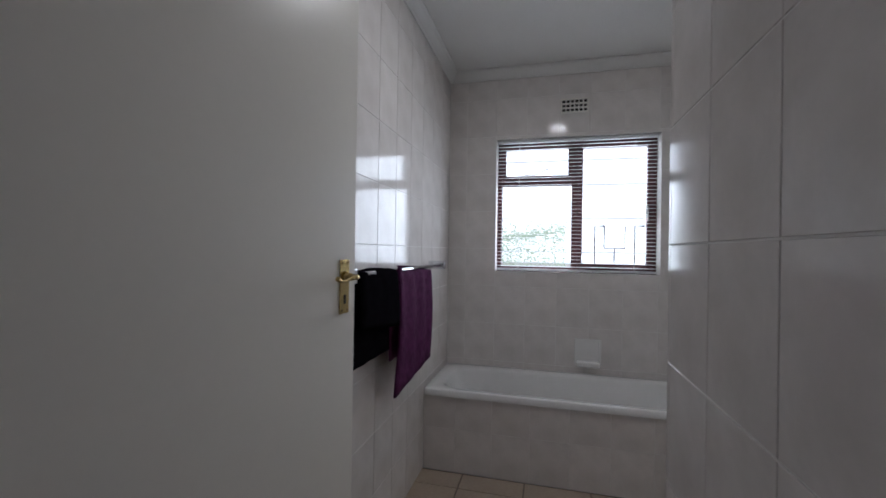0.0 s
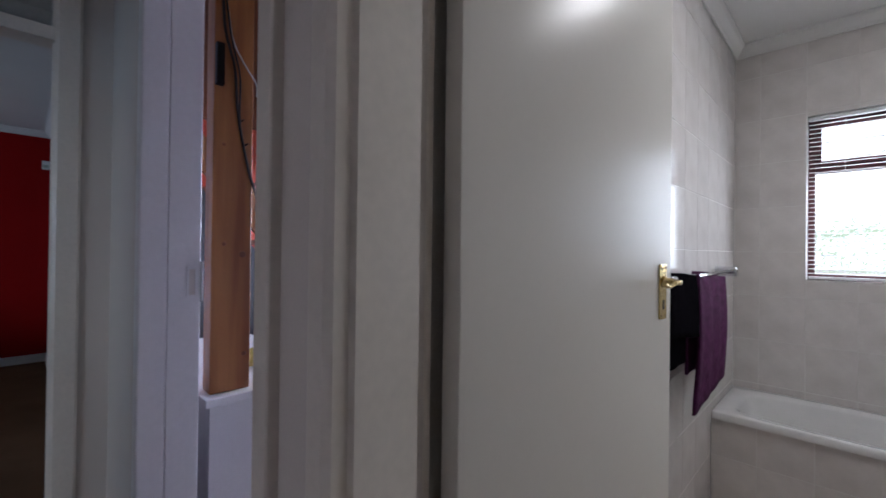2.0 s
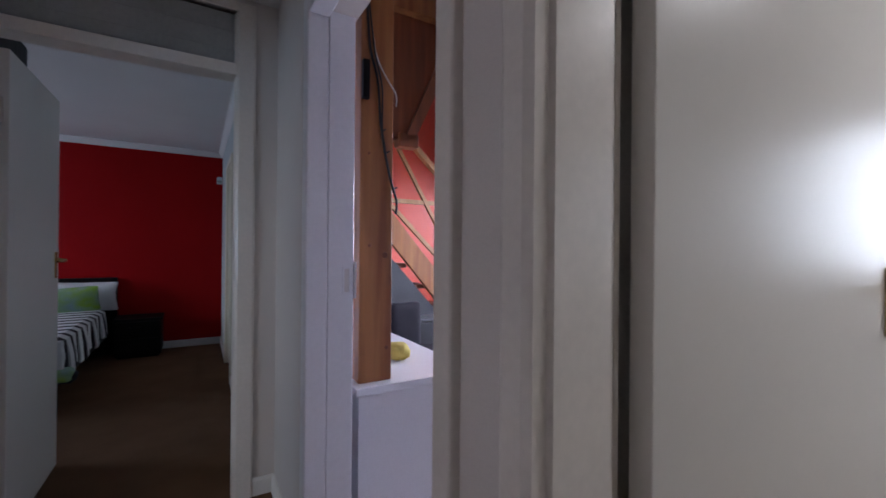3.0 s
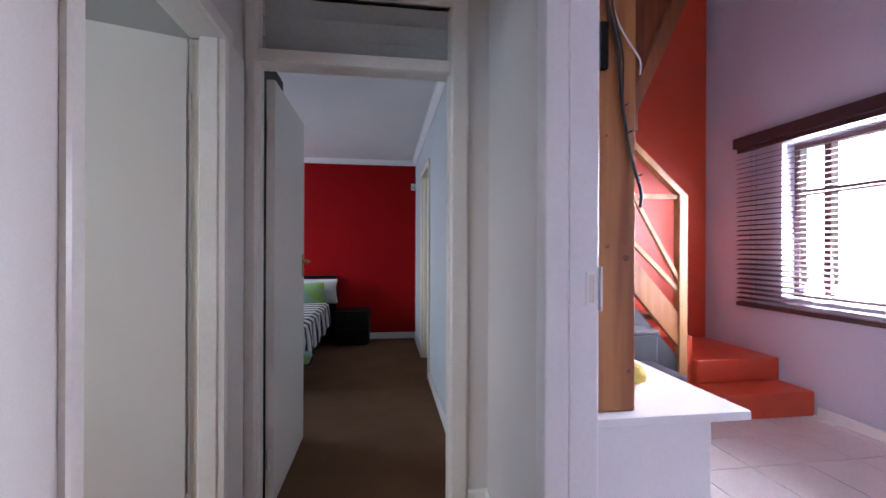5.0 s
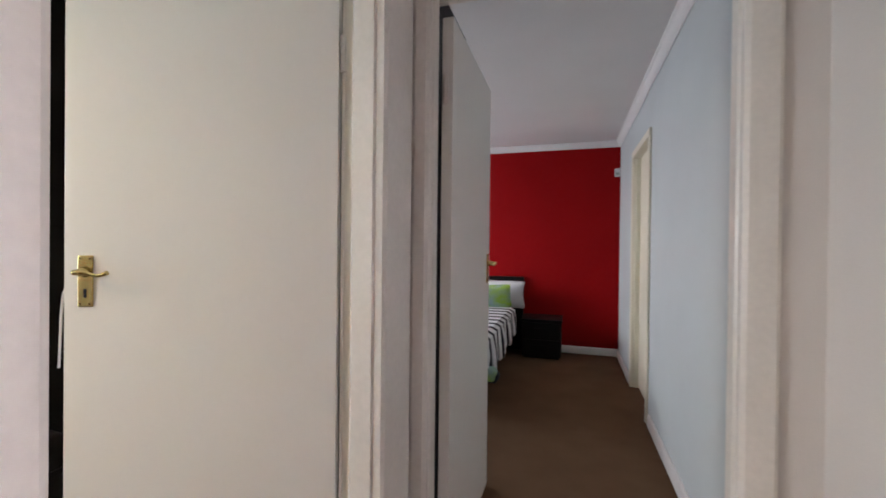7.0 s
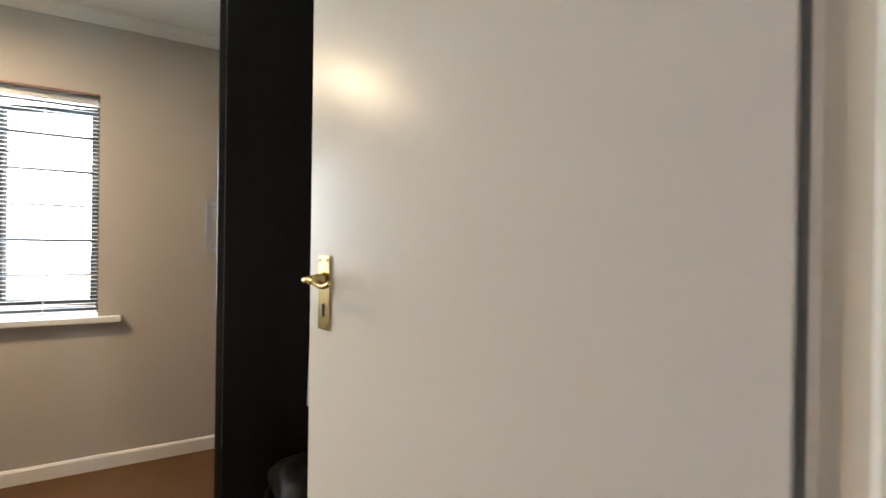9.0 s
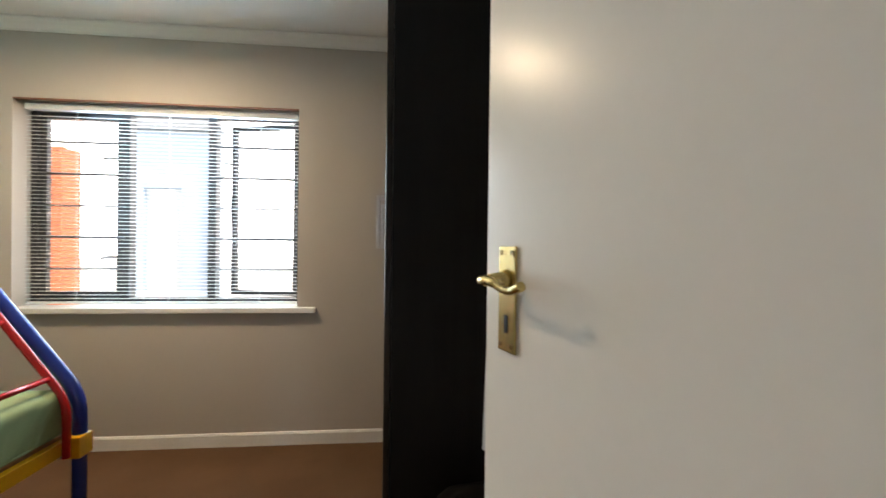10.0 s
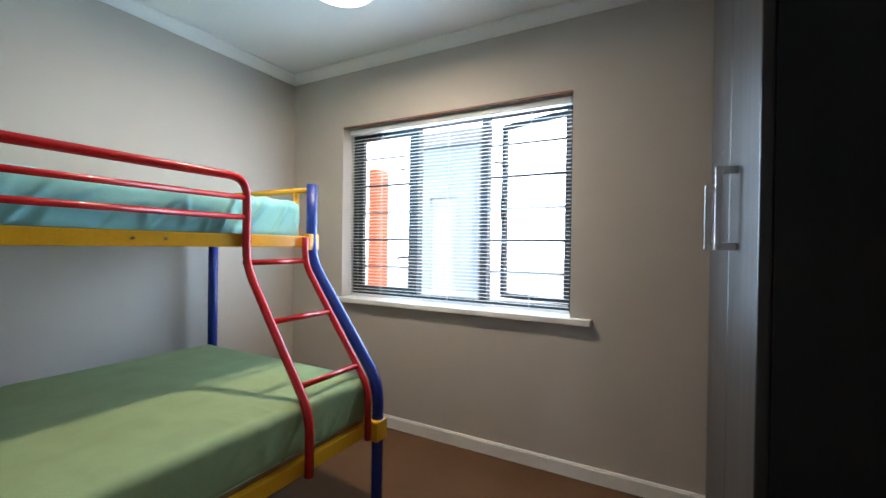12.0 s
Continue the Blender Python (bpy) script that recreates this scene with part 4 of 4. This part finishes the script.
for y0, y1, hy in ((-3.048, -2.538, -2.705), (-2.534, -2.163, -2.41)):
    d = part("door", box((0.621, y0, 0.085), (0.640, y1, 2.355), 0.003), ESPRESSO_DOOR, ward, "glossy dark door")
    z0, z1 = 1.180, 1.362
    part("handle", box((0.668, hy - 0.006, z0), (0.680, hy + 0.006, z1), 0.001), STEEL, d, "square steel bar handle")
    for z in (z0, z1 - 0.016):
        part("handle_foot", box((0.6402, hy - 0.006, z), (0.6678, hy + 0.006, z + 0.016), 0.001), STEEL, d)
bin_ = holder("waste_bin", "black plastic waste bin behind the open door", "bin")
part("tub", lathe([(0.115, 0.0), (0.12, 0.004), (0.15, 0.46), (0.157, 0.465), (0.157, 0.48), (0.146, 0.48), (0.12, 0.40)], (0.355, -1.99, 0)), BLACK, bin_)
bag = cushion((0.215, -2.13, 0.40), (0.495, -1.85, 0.555), 0.07, 0.022, 9, 22)
part("liner", bag, BLACK, bin_, "bulging black bin bag")

bunk = holder("bunk_bed", "red, yellow and blue tubular steel bunk bed", "bunk bed")
FX, LX, BX, SY, NY = 2.31, 1.922, 3.10, -2.80, -0.95   # upper front, lower front, back, south end, north end
for y in (SY, NY):
    pts = rounded([(FX, y, 1.475), (FX, y, 1.105), (LX - 0.03, y, 0.57), (LX - 0.03, y, 0.0)], 0.09, 6)
    part("front_post", tube(pts, 0.026, 14), BLUE_METAL, bunk, "bent blue steel post")
    part("back_post", tube([(BX, y, 0.0), (BX, y, 1.475)], 0.026, 14), BLUE_METAL, bunk, "blue steel post")
    part("end_rail", tube([(FX + 0.02, y, 1.448), (BX - 0.02, y, 1.448)], 0.014, 10), YELLOW_METAL, bunk, "yellow steel rail")
    for x in (FX + 0.11, BX - 0.16):
        part("end_stay", tube([(x, y, 1.21), (x, y, 1.44)], 0.014, 10), YELLOW_METAL, bunk)
    part("end_beam", box((FX + 0.02, y - 0.015, 1.167), (BX - 0.02, y + 0.015, 1.219), 0.004), YELLOW_METAL, bunk, "yellow steel beam")
    part("end_beam", box((LX + 0.0, y - 0.015, 0.352), (BX - 0.02, y + 0.015, 0.405), 0.004), YELLOW_METAL, bunk, "yellow steel beam")
    part("bracket", box((FX - 0.024, y - 0.027, 1.152), (FX + 0.028, y + 0.04, 1.232), 0.006), YELLOW_METAL, bunk)
    part("bracket", box((LX - 0.062, y - 0.03, 0.325), (LX + 0.0, y + 0.045, 0.412), 0.006), YELLOW_METAL, bunk)
for x in (FX, BX):
    part("side_beam", box((x - 0.014, SY + 0.046, 1.166), (x + 0.014, NY - 0.03, 1.220), 0.004), YELLOW_METAL, bunk, "yellow steel side beam")
for x in (LX, BX):
    part("side_beam", box((x - 0.015, SY + 0.046, 0.350), (x + 0.015, NY - 0.03, 0.406), 0.004), YELLOW_METAL, bunk, "yellow steel side beam")
for y in (-2.12, -2.02):
    part("bolt", tube([(FX - 0.0142, y, 1.193), (FX - 0.019, y, 1.193)], 0.0055, 10), DARK_BRASS, bunk)
part("deck", box((FX + 0.0145, SY + 0.02, 1.178), (BX - 0.0145, NY - 0.02, 1.193), 0.002), PINE_RAIL, bunk, "timber slat deck")
part("deck", box((LX + 0.0155, SY + 0.02, 0.400), (BX - 0.0155, NY - 0.02, 0.4185), 0.002), PINE_RAIL, bunk, "timber slat deck")
GX = FX - 0.032
guard = rounded([(GX, -1.00, 1.18), (GX, -1.00, 1.447), (GX, -2.42, 1.447), (GX, -2.42, 1.09), (LX - 0.032, -2.40, 0.57), (LX - 0.032, -2.40, 0.345)], 0.08, 7)
part("guard_rail", tube(guard, 0.0165, 14), RED_METAL, bunk, "red steel guard rail running into the ladder")
for z in (1.366, 1.286):
    part("guard_bar", tube([(GX, -1.00, z), (GX, -2.42, z)], 0.011, 10), RED_METAL, bunk, "red steel bar")
stile = rounded([(GX, -2.73, 1.215), (GX, -2.73, 1.09), (LX - 0.032, -2.73, 0.57), (LX - 0.032, -2.73, 0.345)], 0.07, 7)
part("ladder_stile", tube(stile, 0.0145, 14), RED_METAL, bunk, "red steel ladder stile")
for x, z in ((GX, 1.102), (GX - 0.160, 0.876), (GX - 0.325, 0.655)):
    part("rung", tube([(x, -2.41, z), (x, -2.73, z)], 0.0115, 10), RED_METAL, bunk, "red steel rung")
solid("upper_mattress", sheeted((FX + 0.026, SY + 0.035, 1.1935), (BX - 0.02, NY - 0.03, 1.390), 0.045, 0.017, 3.1, 1.4), AQUA, "aqua sheeted mattress on the top bunk", "mattress")
solid("lower_mattress", sheeted((LX - 0.006, SY + 0.03, 0.4195), (BX - 0.02, NY - 0.03, 0.607), 0.034, 0.008, 8.4, 0.9), GREEN, "green sheeted double mattress on the bottom bunk", "mattress")

for nm, x0, x1, z, mat in (("upper_mattress", FX + 0.03, BX - 0.03, 1.210, AQUA), ("lower_mattress", LX + 0.004, BX - 0.03, 0.436, GREEN)):
    ring = [(x0, SY + 0.04, z), (x1, SY + 0.04, z), (x1, NY - 0.04, z), (x0, NY - 0.04, z), (x0, SY + 0.04, z)]
    part("sheet_hem", tube(rounded(ring, 0.03), 0.008, 6), mat, bpy.data.objects[nm], "elastic sheet hem")

# tape hanging from the door's inner handle
strap = solid("strap", tube(rounded([(0.440, -1.618, 1.100), (0.450, -1.618, 1.085), (0.455, -1.619, 1.02), (0.459, -1.621, 0.87)], 0.012), 0.0032, 8), WHITE_CLOTH, "white tape hanging from the door's latch", "strap")

# ---- bathroom ----
tub = holder("bathtub", "white enamelled bathtub built in behind a tiled panel", "bathtub")


def tub_mesh():
    """A rim with a rounded well that narrows towards its floor."""
    bm = bmesh.new()
    x0, x1, y0, y1, z = 1.832, 3.58, 2.478, 3.043, 0.450
    n = 48

    def ring(ax0, ax1, ay0, ay1, r, h):
        out = []
        for k in range(n):
            a = 2 * math.pi * k / n
            cx, cy = (ax0 + ax1) / 2, (ay0 + ay1) / 2
            hx, hy = (ax1 - ax0) / 2, (ay1 - ay0) / 2
            e = 2 / r
            u, v = math.cos(a), math.sin(a)
            out.append(bm.verts.new((cx + hx * math.copysign(abs(u) ** e, u), cy + hy * math.copysign(abs(v) ** e, v), h)))
        return out
    loops = [ring(x0, x1, y0, y1, 40, z - 0.035), ring(x0, x1, y0, y1, 40, z - 0.006), ring(x0 + 0.006, x1 - 0.006, y0 + 0.006, y1 - 0.006, 40, z),
             ring(x0 + 0.065, x1 - 0.065, y0 + 0.045, y1 - 0.045, 6, z - 0.003), ring(x0 + 0.085, x1 - 0.085, y0 + 0.06, y1 - 0.06, 5, z - 0.02),
             ring(x0 + 0.14, x1 - 0.22, y0 + 0.085, y1 - 0.085, 4.5, z - 0.22), ring(x0 + 0.19, x1 - 0.32, y0 + 0.12, y1 - 0.12, 4, z - 0.34), ring(x0 + 0.26, x1 - 0.40, y0 + 0.17, y1 - 0.17, 4, z - 0.37)]
    for r0, r1 in zip(loops, loops[1:]):
        for k in range(n):
            bm.faces.new((r0[k], r0[(k + 1) % n], r1[(k + 1) % n], r1[k])).smooth = True
    bm.faces.new(loops[-1])
    return bm


part("shell", tub_mesh(), BATH_ENAMEL, tub)
panel = part("front_panel", box((1.832, 2.4935, 0.0), (3.58, 2.56, 0.414)), GROUT, tub)
bar = holder("towel_rail", "chrome towel rail with square brackets on tiles", "towel rail")
part("rod", tube([(1.905, 1.42, 1.135), (1.905, 2.56, 1.135)], 0.009, 12), CHROME, bar)
for y in (1.42, 2.56):
    part("bracket", box((1.831, y - 0.022, 1.112), (1.925, y + 0.022, 1.158), 0.004), CHROME, bar, "square chrome bracket")
t1 = solid("towel", towel_sheet(1.905, 1.80, 2.28, 1.135, 0.455, 0.36, 0.008, 0.045), PURPLE, "purple towel hanging over the chrome rail", "towel", "towels on the rail")
thicken(t1, 0.009)
t2 = solid("towel", towel_sheet(1.905, 1.46, 1.79, 1.137, 0.215, 0.31, 0.006, -0.04), BLACK_CLOTH, "black towel hanging over the chrome rail", "towel", "towels on the rail")
thicken(t2, 0.009)
soap = holder("soap_dish", "white ceramic soap dish set in the tiles", "soap dish")
part("surround", wall_mesh("y", 3.030, 3.0448, 2.655, 2.815, 0.485, 0.650, [(2.672, 2.798, 0.512, 0.638)]), BATH_ENAMEL, soap)
part("dish", cushion((2.665, 2.985, 0.480), (2.805, 3.043, 0.515), 0.012, 0.001, 5, 8), BATH_ENAMEL, soap)
part("back", box((2.672, 3.040, 0.512), (2.798, 3.0445, 0.638)), BATH_ENAMEL, soap)
soap.matrix_basis = pose(0.012, 0, 0.020)
vent = holder("air_vent", "white air vent with rows of square holes", "vent")
vh = [(2.570 + i * 0.0265, 2.570 + i * 0.0265 + 0.019, 2.122 + j * 0.0275, 2.122 + j * 0.0275 + 0.020) for i in range(6) for j in range(3)]
part("grille", wall_mesh("y", 3.030, 3.0445, 2.562, 2.732, 2.114, 2.205, vh), GLOSS_WHITE, vent)
# no real shaft: a thin black sheet paints the shade inside the holes
part("shaft", box((2.564, 3.0446, 2.116), (2.730, 3.0452, 2.203)), BLACK, vent)

# ---- outdoors ----
structure("ground", box((-70, -70, -0.4), (70, 70, -0.15)), PAVING, "pale sunlit paving")
# self-lit ring, added to blow the windows out to white and light the rooms
bm = bmesh.new()
ring0, ring1 = [], []
for k in range(48):
    a = 2 * math.pi * k / 48
    ring0.append(bm.verts.new((58 * math.cos(a), 58 * math.sin(a), -0.3)))
    ring1.append(bm.verts.new((58 * math.cos(a), 58 * math.sin(a), 26)))
for k in range(48):
    bm.faces.new((ring0[k], ring1[k], ring1[(k + 1) % 48], ring0[(k + 1) % 48]))
structure("backdrop", bm, SKY_GLOW, "glowing white ring standing in for the overexposed sky")
yard = holder("outbuilding", "white plastered wing tinted blue for shade, with a pale doorway", "building")
part("wall", wall_mesh("y", -7.2, -7.0, 3.15, 4.25, -0.15, 2.9, [(3.62, 4.12, -0.15, 1.95)]), SHADE_BLUE, yard)
part("door", box((3.625, -7.12, -0.15), (4.115, -7.06, 1.94), 0.01), BLUE_WALL, yard, "pale grey door")
part("fascia", box((3.05, -7.0, 2.72), (4.35, -6.85, 2.92), 0.01), GALV, yard)
# narrow dark strip down the wing's edge
part("downpipe", box((3.13, -7.0, -0.15), (3.24, -6.92, 2.72), 0.02), GALV, yard, "dark blue-grey strip down the wing's edge")
pil = solid("pillar", box((4.17, -5.98, -0.15), (4.31, -5.71, 2.2), 0.02), ORANGE_OUT, "orange plastered pillar outside the window", "pillar")

rng = random.Random(3)
bm = bmesh.new()
for k in range(22000):
    p = Vector((rng.uniform(0.6, 2.75), rng.uniform(6.2, 7.2), -0.15 + 1.95 * rng.random()))
    p.z = min(p.z, 1.62 + 0.25 * noise.noise(p * 1.4)) - rng.random() * 0.08
    s = rng.uniform(0.011, 0.026)
    a, b = Vector((rng.gauss(0, 1), rng.gauss(0, 1), rng.gauss(0, 1))).normalized() * s, Vector((rng.gauss(0, 1), rng.gauss(0, 1), rng.gauss(0, 1))).normalized() * s * 0.6
    bm.faces.new([bm.verts.new(q) for q in (p - a, p + b, p + a, p - b)])
hedge = solid("hedge", bm, HEDGE, "clipped green hedge beyond the bathroom window", "hedge", kind="stuff")


# ---- tiles ----
def tiling(parent, axis, face, toward, u0, u1, z0, z1, ju, jz, w, h, material, holes=(), deep=0.0015, gap=0.003, name="tile"):
    """Tiles on a plane across x, y or z; joints pass through ju and jz; face: their outer face."""
    cuts = lambda a, b, j, s: sorted({a, b, *[j + s * k for k in range(math.floor((a - j) / s) + 1, math.ceil((b - j) / s)) if a + 0.004 < j + s * k < b - 0.004]})
    us, zs = cuts(u0, u1, ju, w), cuts(z0, z1, jz, h)
    shared = {}
    for a, b in zip(us, us[1:]):
        for c, d in zip(zs, zs[1:]):
            pieces = [(a, b, c, d)]
            for p, q, r, s in holes:
                rest = []
                for e, f, g, i in pieces:
                    if f <= p or e >= q or i <= r or g >= s:
                        rest.append((e, f, g, i))
                        continue
                    if e < p:
                        rest.append((e, p, g, i))
                    if f > q:
                        rest.append((q, f, g, i))
                    m0, m1 = max(e, p), min(f, q)
                    if g < r:
                        rest.append((m0, m1, g, r))
                    if i > s:
                        rest.append((m0, m1, s, i))
                pieces = rest
            for e, f, g, i in pieces:
                du, dz = round(f - e - gap, 4), round(i - g - gap, 4)
                if du < 0.006 or dz < 0.006:
                    continue
                if (du, dz) not in shared:
                    bm, k = bmesh.new(), 0.0008
                    back = [bm.verts.new(q) for q in ((-du / 2, -dz / 2, -deep), (du / 2, -dz / 2, -deep), (du / 2, dz / 2, -deep), (-du / 2, dz / 2, -deep))]
                    low = [bm.verts.new((x.co.x, x.co.y, -k)) for x in back]
                    top = [bm.verts.new((x.co.x - math.copysign(k, x.co.x), x.co.y - math.copysign(k, x.co.y), 0)) for x in back]
                    for r0, r1 in ((back, low), (low, top)):
                        for n in range(4):
                            bm.faces.new((r0[n], r0[(n + 1) % 4], r1[(n + 1) % 4], r1[n]))
                    bm.faces.new(top)
                    shared[du, dz] = mesh_of(name, bm, material)
                ob = new(name, shared[du, dz])
                ob.parent = parent
                u, z = (e + f) / 2, (g + i) / 2
                if axis == "z":
                    ob.matrix_basis = pose(u, z, face)
                elif axis == "y":
                    ob.matrix_basis = pose(u, face, z, rx=90 if toward < 0 else -90)
                else:
                    ob.matrix_basis = pose(face, u, z) @ Matrix(((0, 0, toward, 0), (toward, 0, 0, 0), (0, 1, 0, 0), (0, 0, 0, 1)))


obs = bpy.data.objects
tiling(obs["wall_bath_west"], "x", 1.83, 1, 0.865, 3.045, 0.0, TOP - 0.064, 0.81, 0.236, 0.2, 0.25, TILE)
tiling(obs["wall_bath_north"], "y", 3.045, -1, 1.832, 3.60, 0.0, TOP - 0.064, 2.15, 0.236, 0.2, 0.25, TILE, [(2.15, 3.16, 1.079, 1.965), (2.562, 2.732, 2.114, 2.205)])
tiling(obs["wall_bath_stub"], "x", 2.73, -1, 0.545, 1.202, 0.0, TOP, 0.785, 0.057, 0.201, 0.236, TILE)
tiling(panel, "y", 2.492, -1, 1.834, 3.58, 0.0, 0.414, 2.413, 0.236, 0.2, 0.25, TILE)
tiling(obs["floor_bath"], "z", 0.0, 1, 1.80, 3.60, 0.55, 2.49, 2.06, 2.35, 0.33, 0.33, FLOOR_TILE, gap=0.006, deep=0.006)
tiling(obs["floor_living"], "z", 0.0, 1, -1.78, 1.64, 0.56, 3.04, 0.55, 0.55, 0.345, 0.345, LIVING_TILE, gap=0.005, deep=0.005)
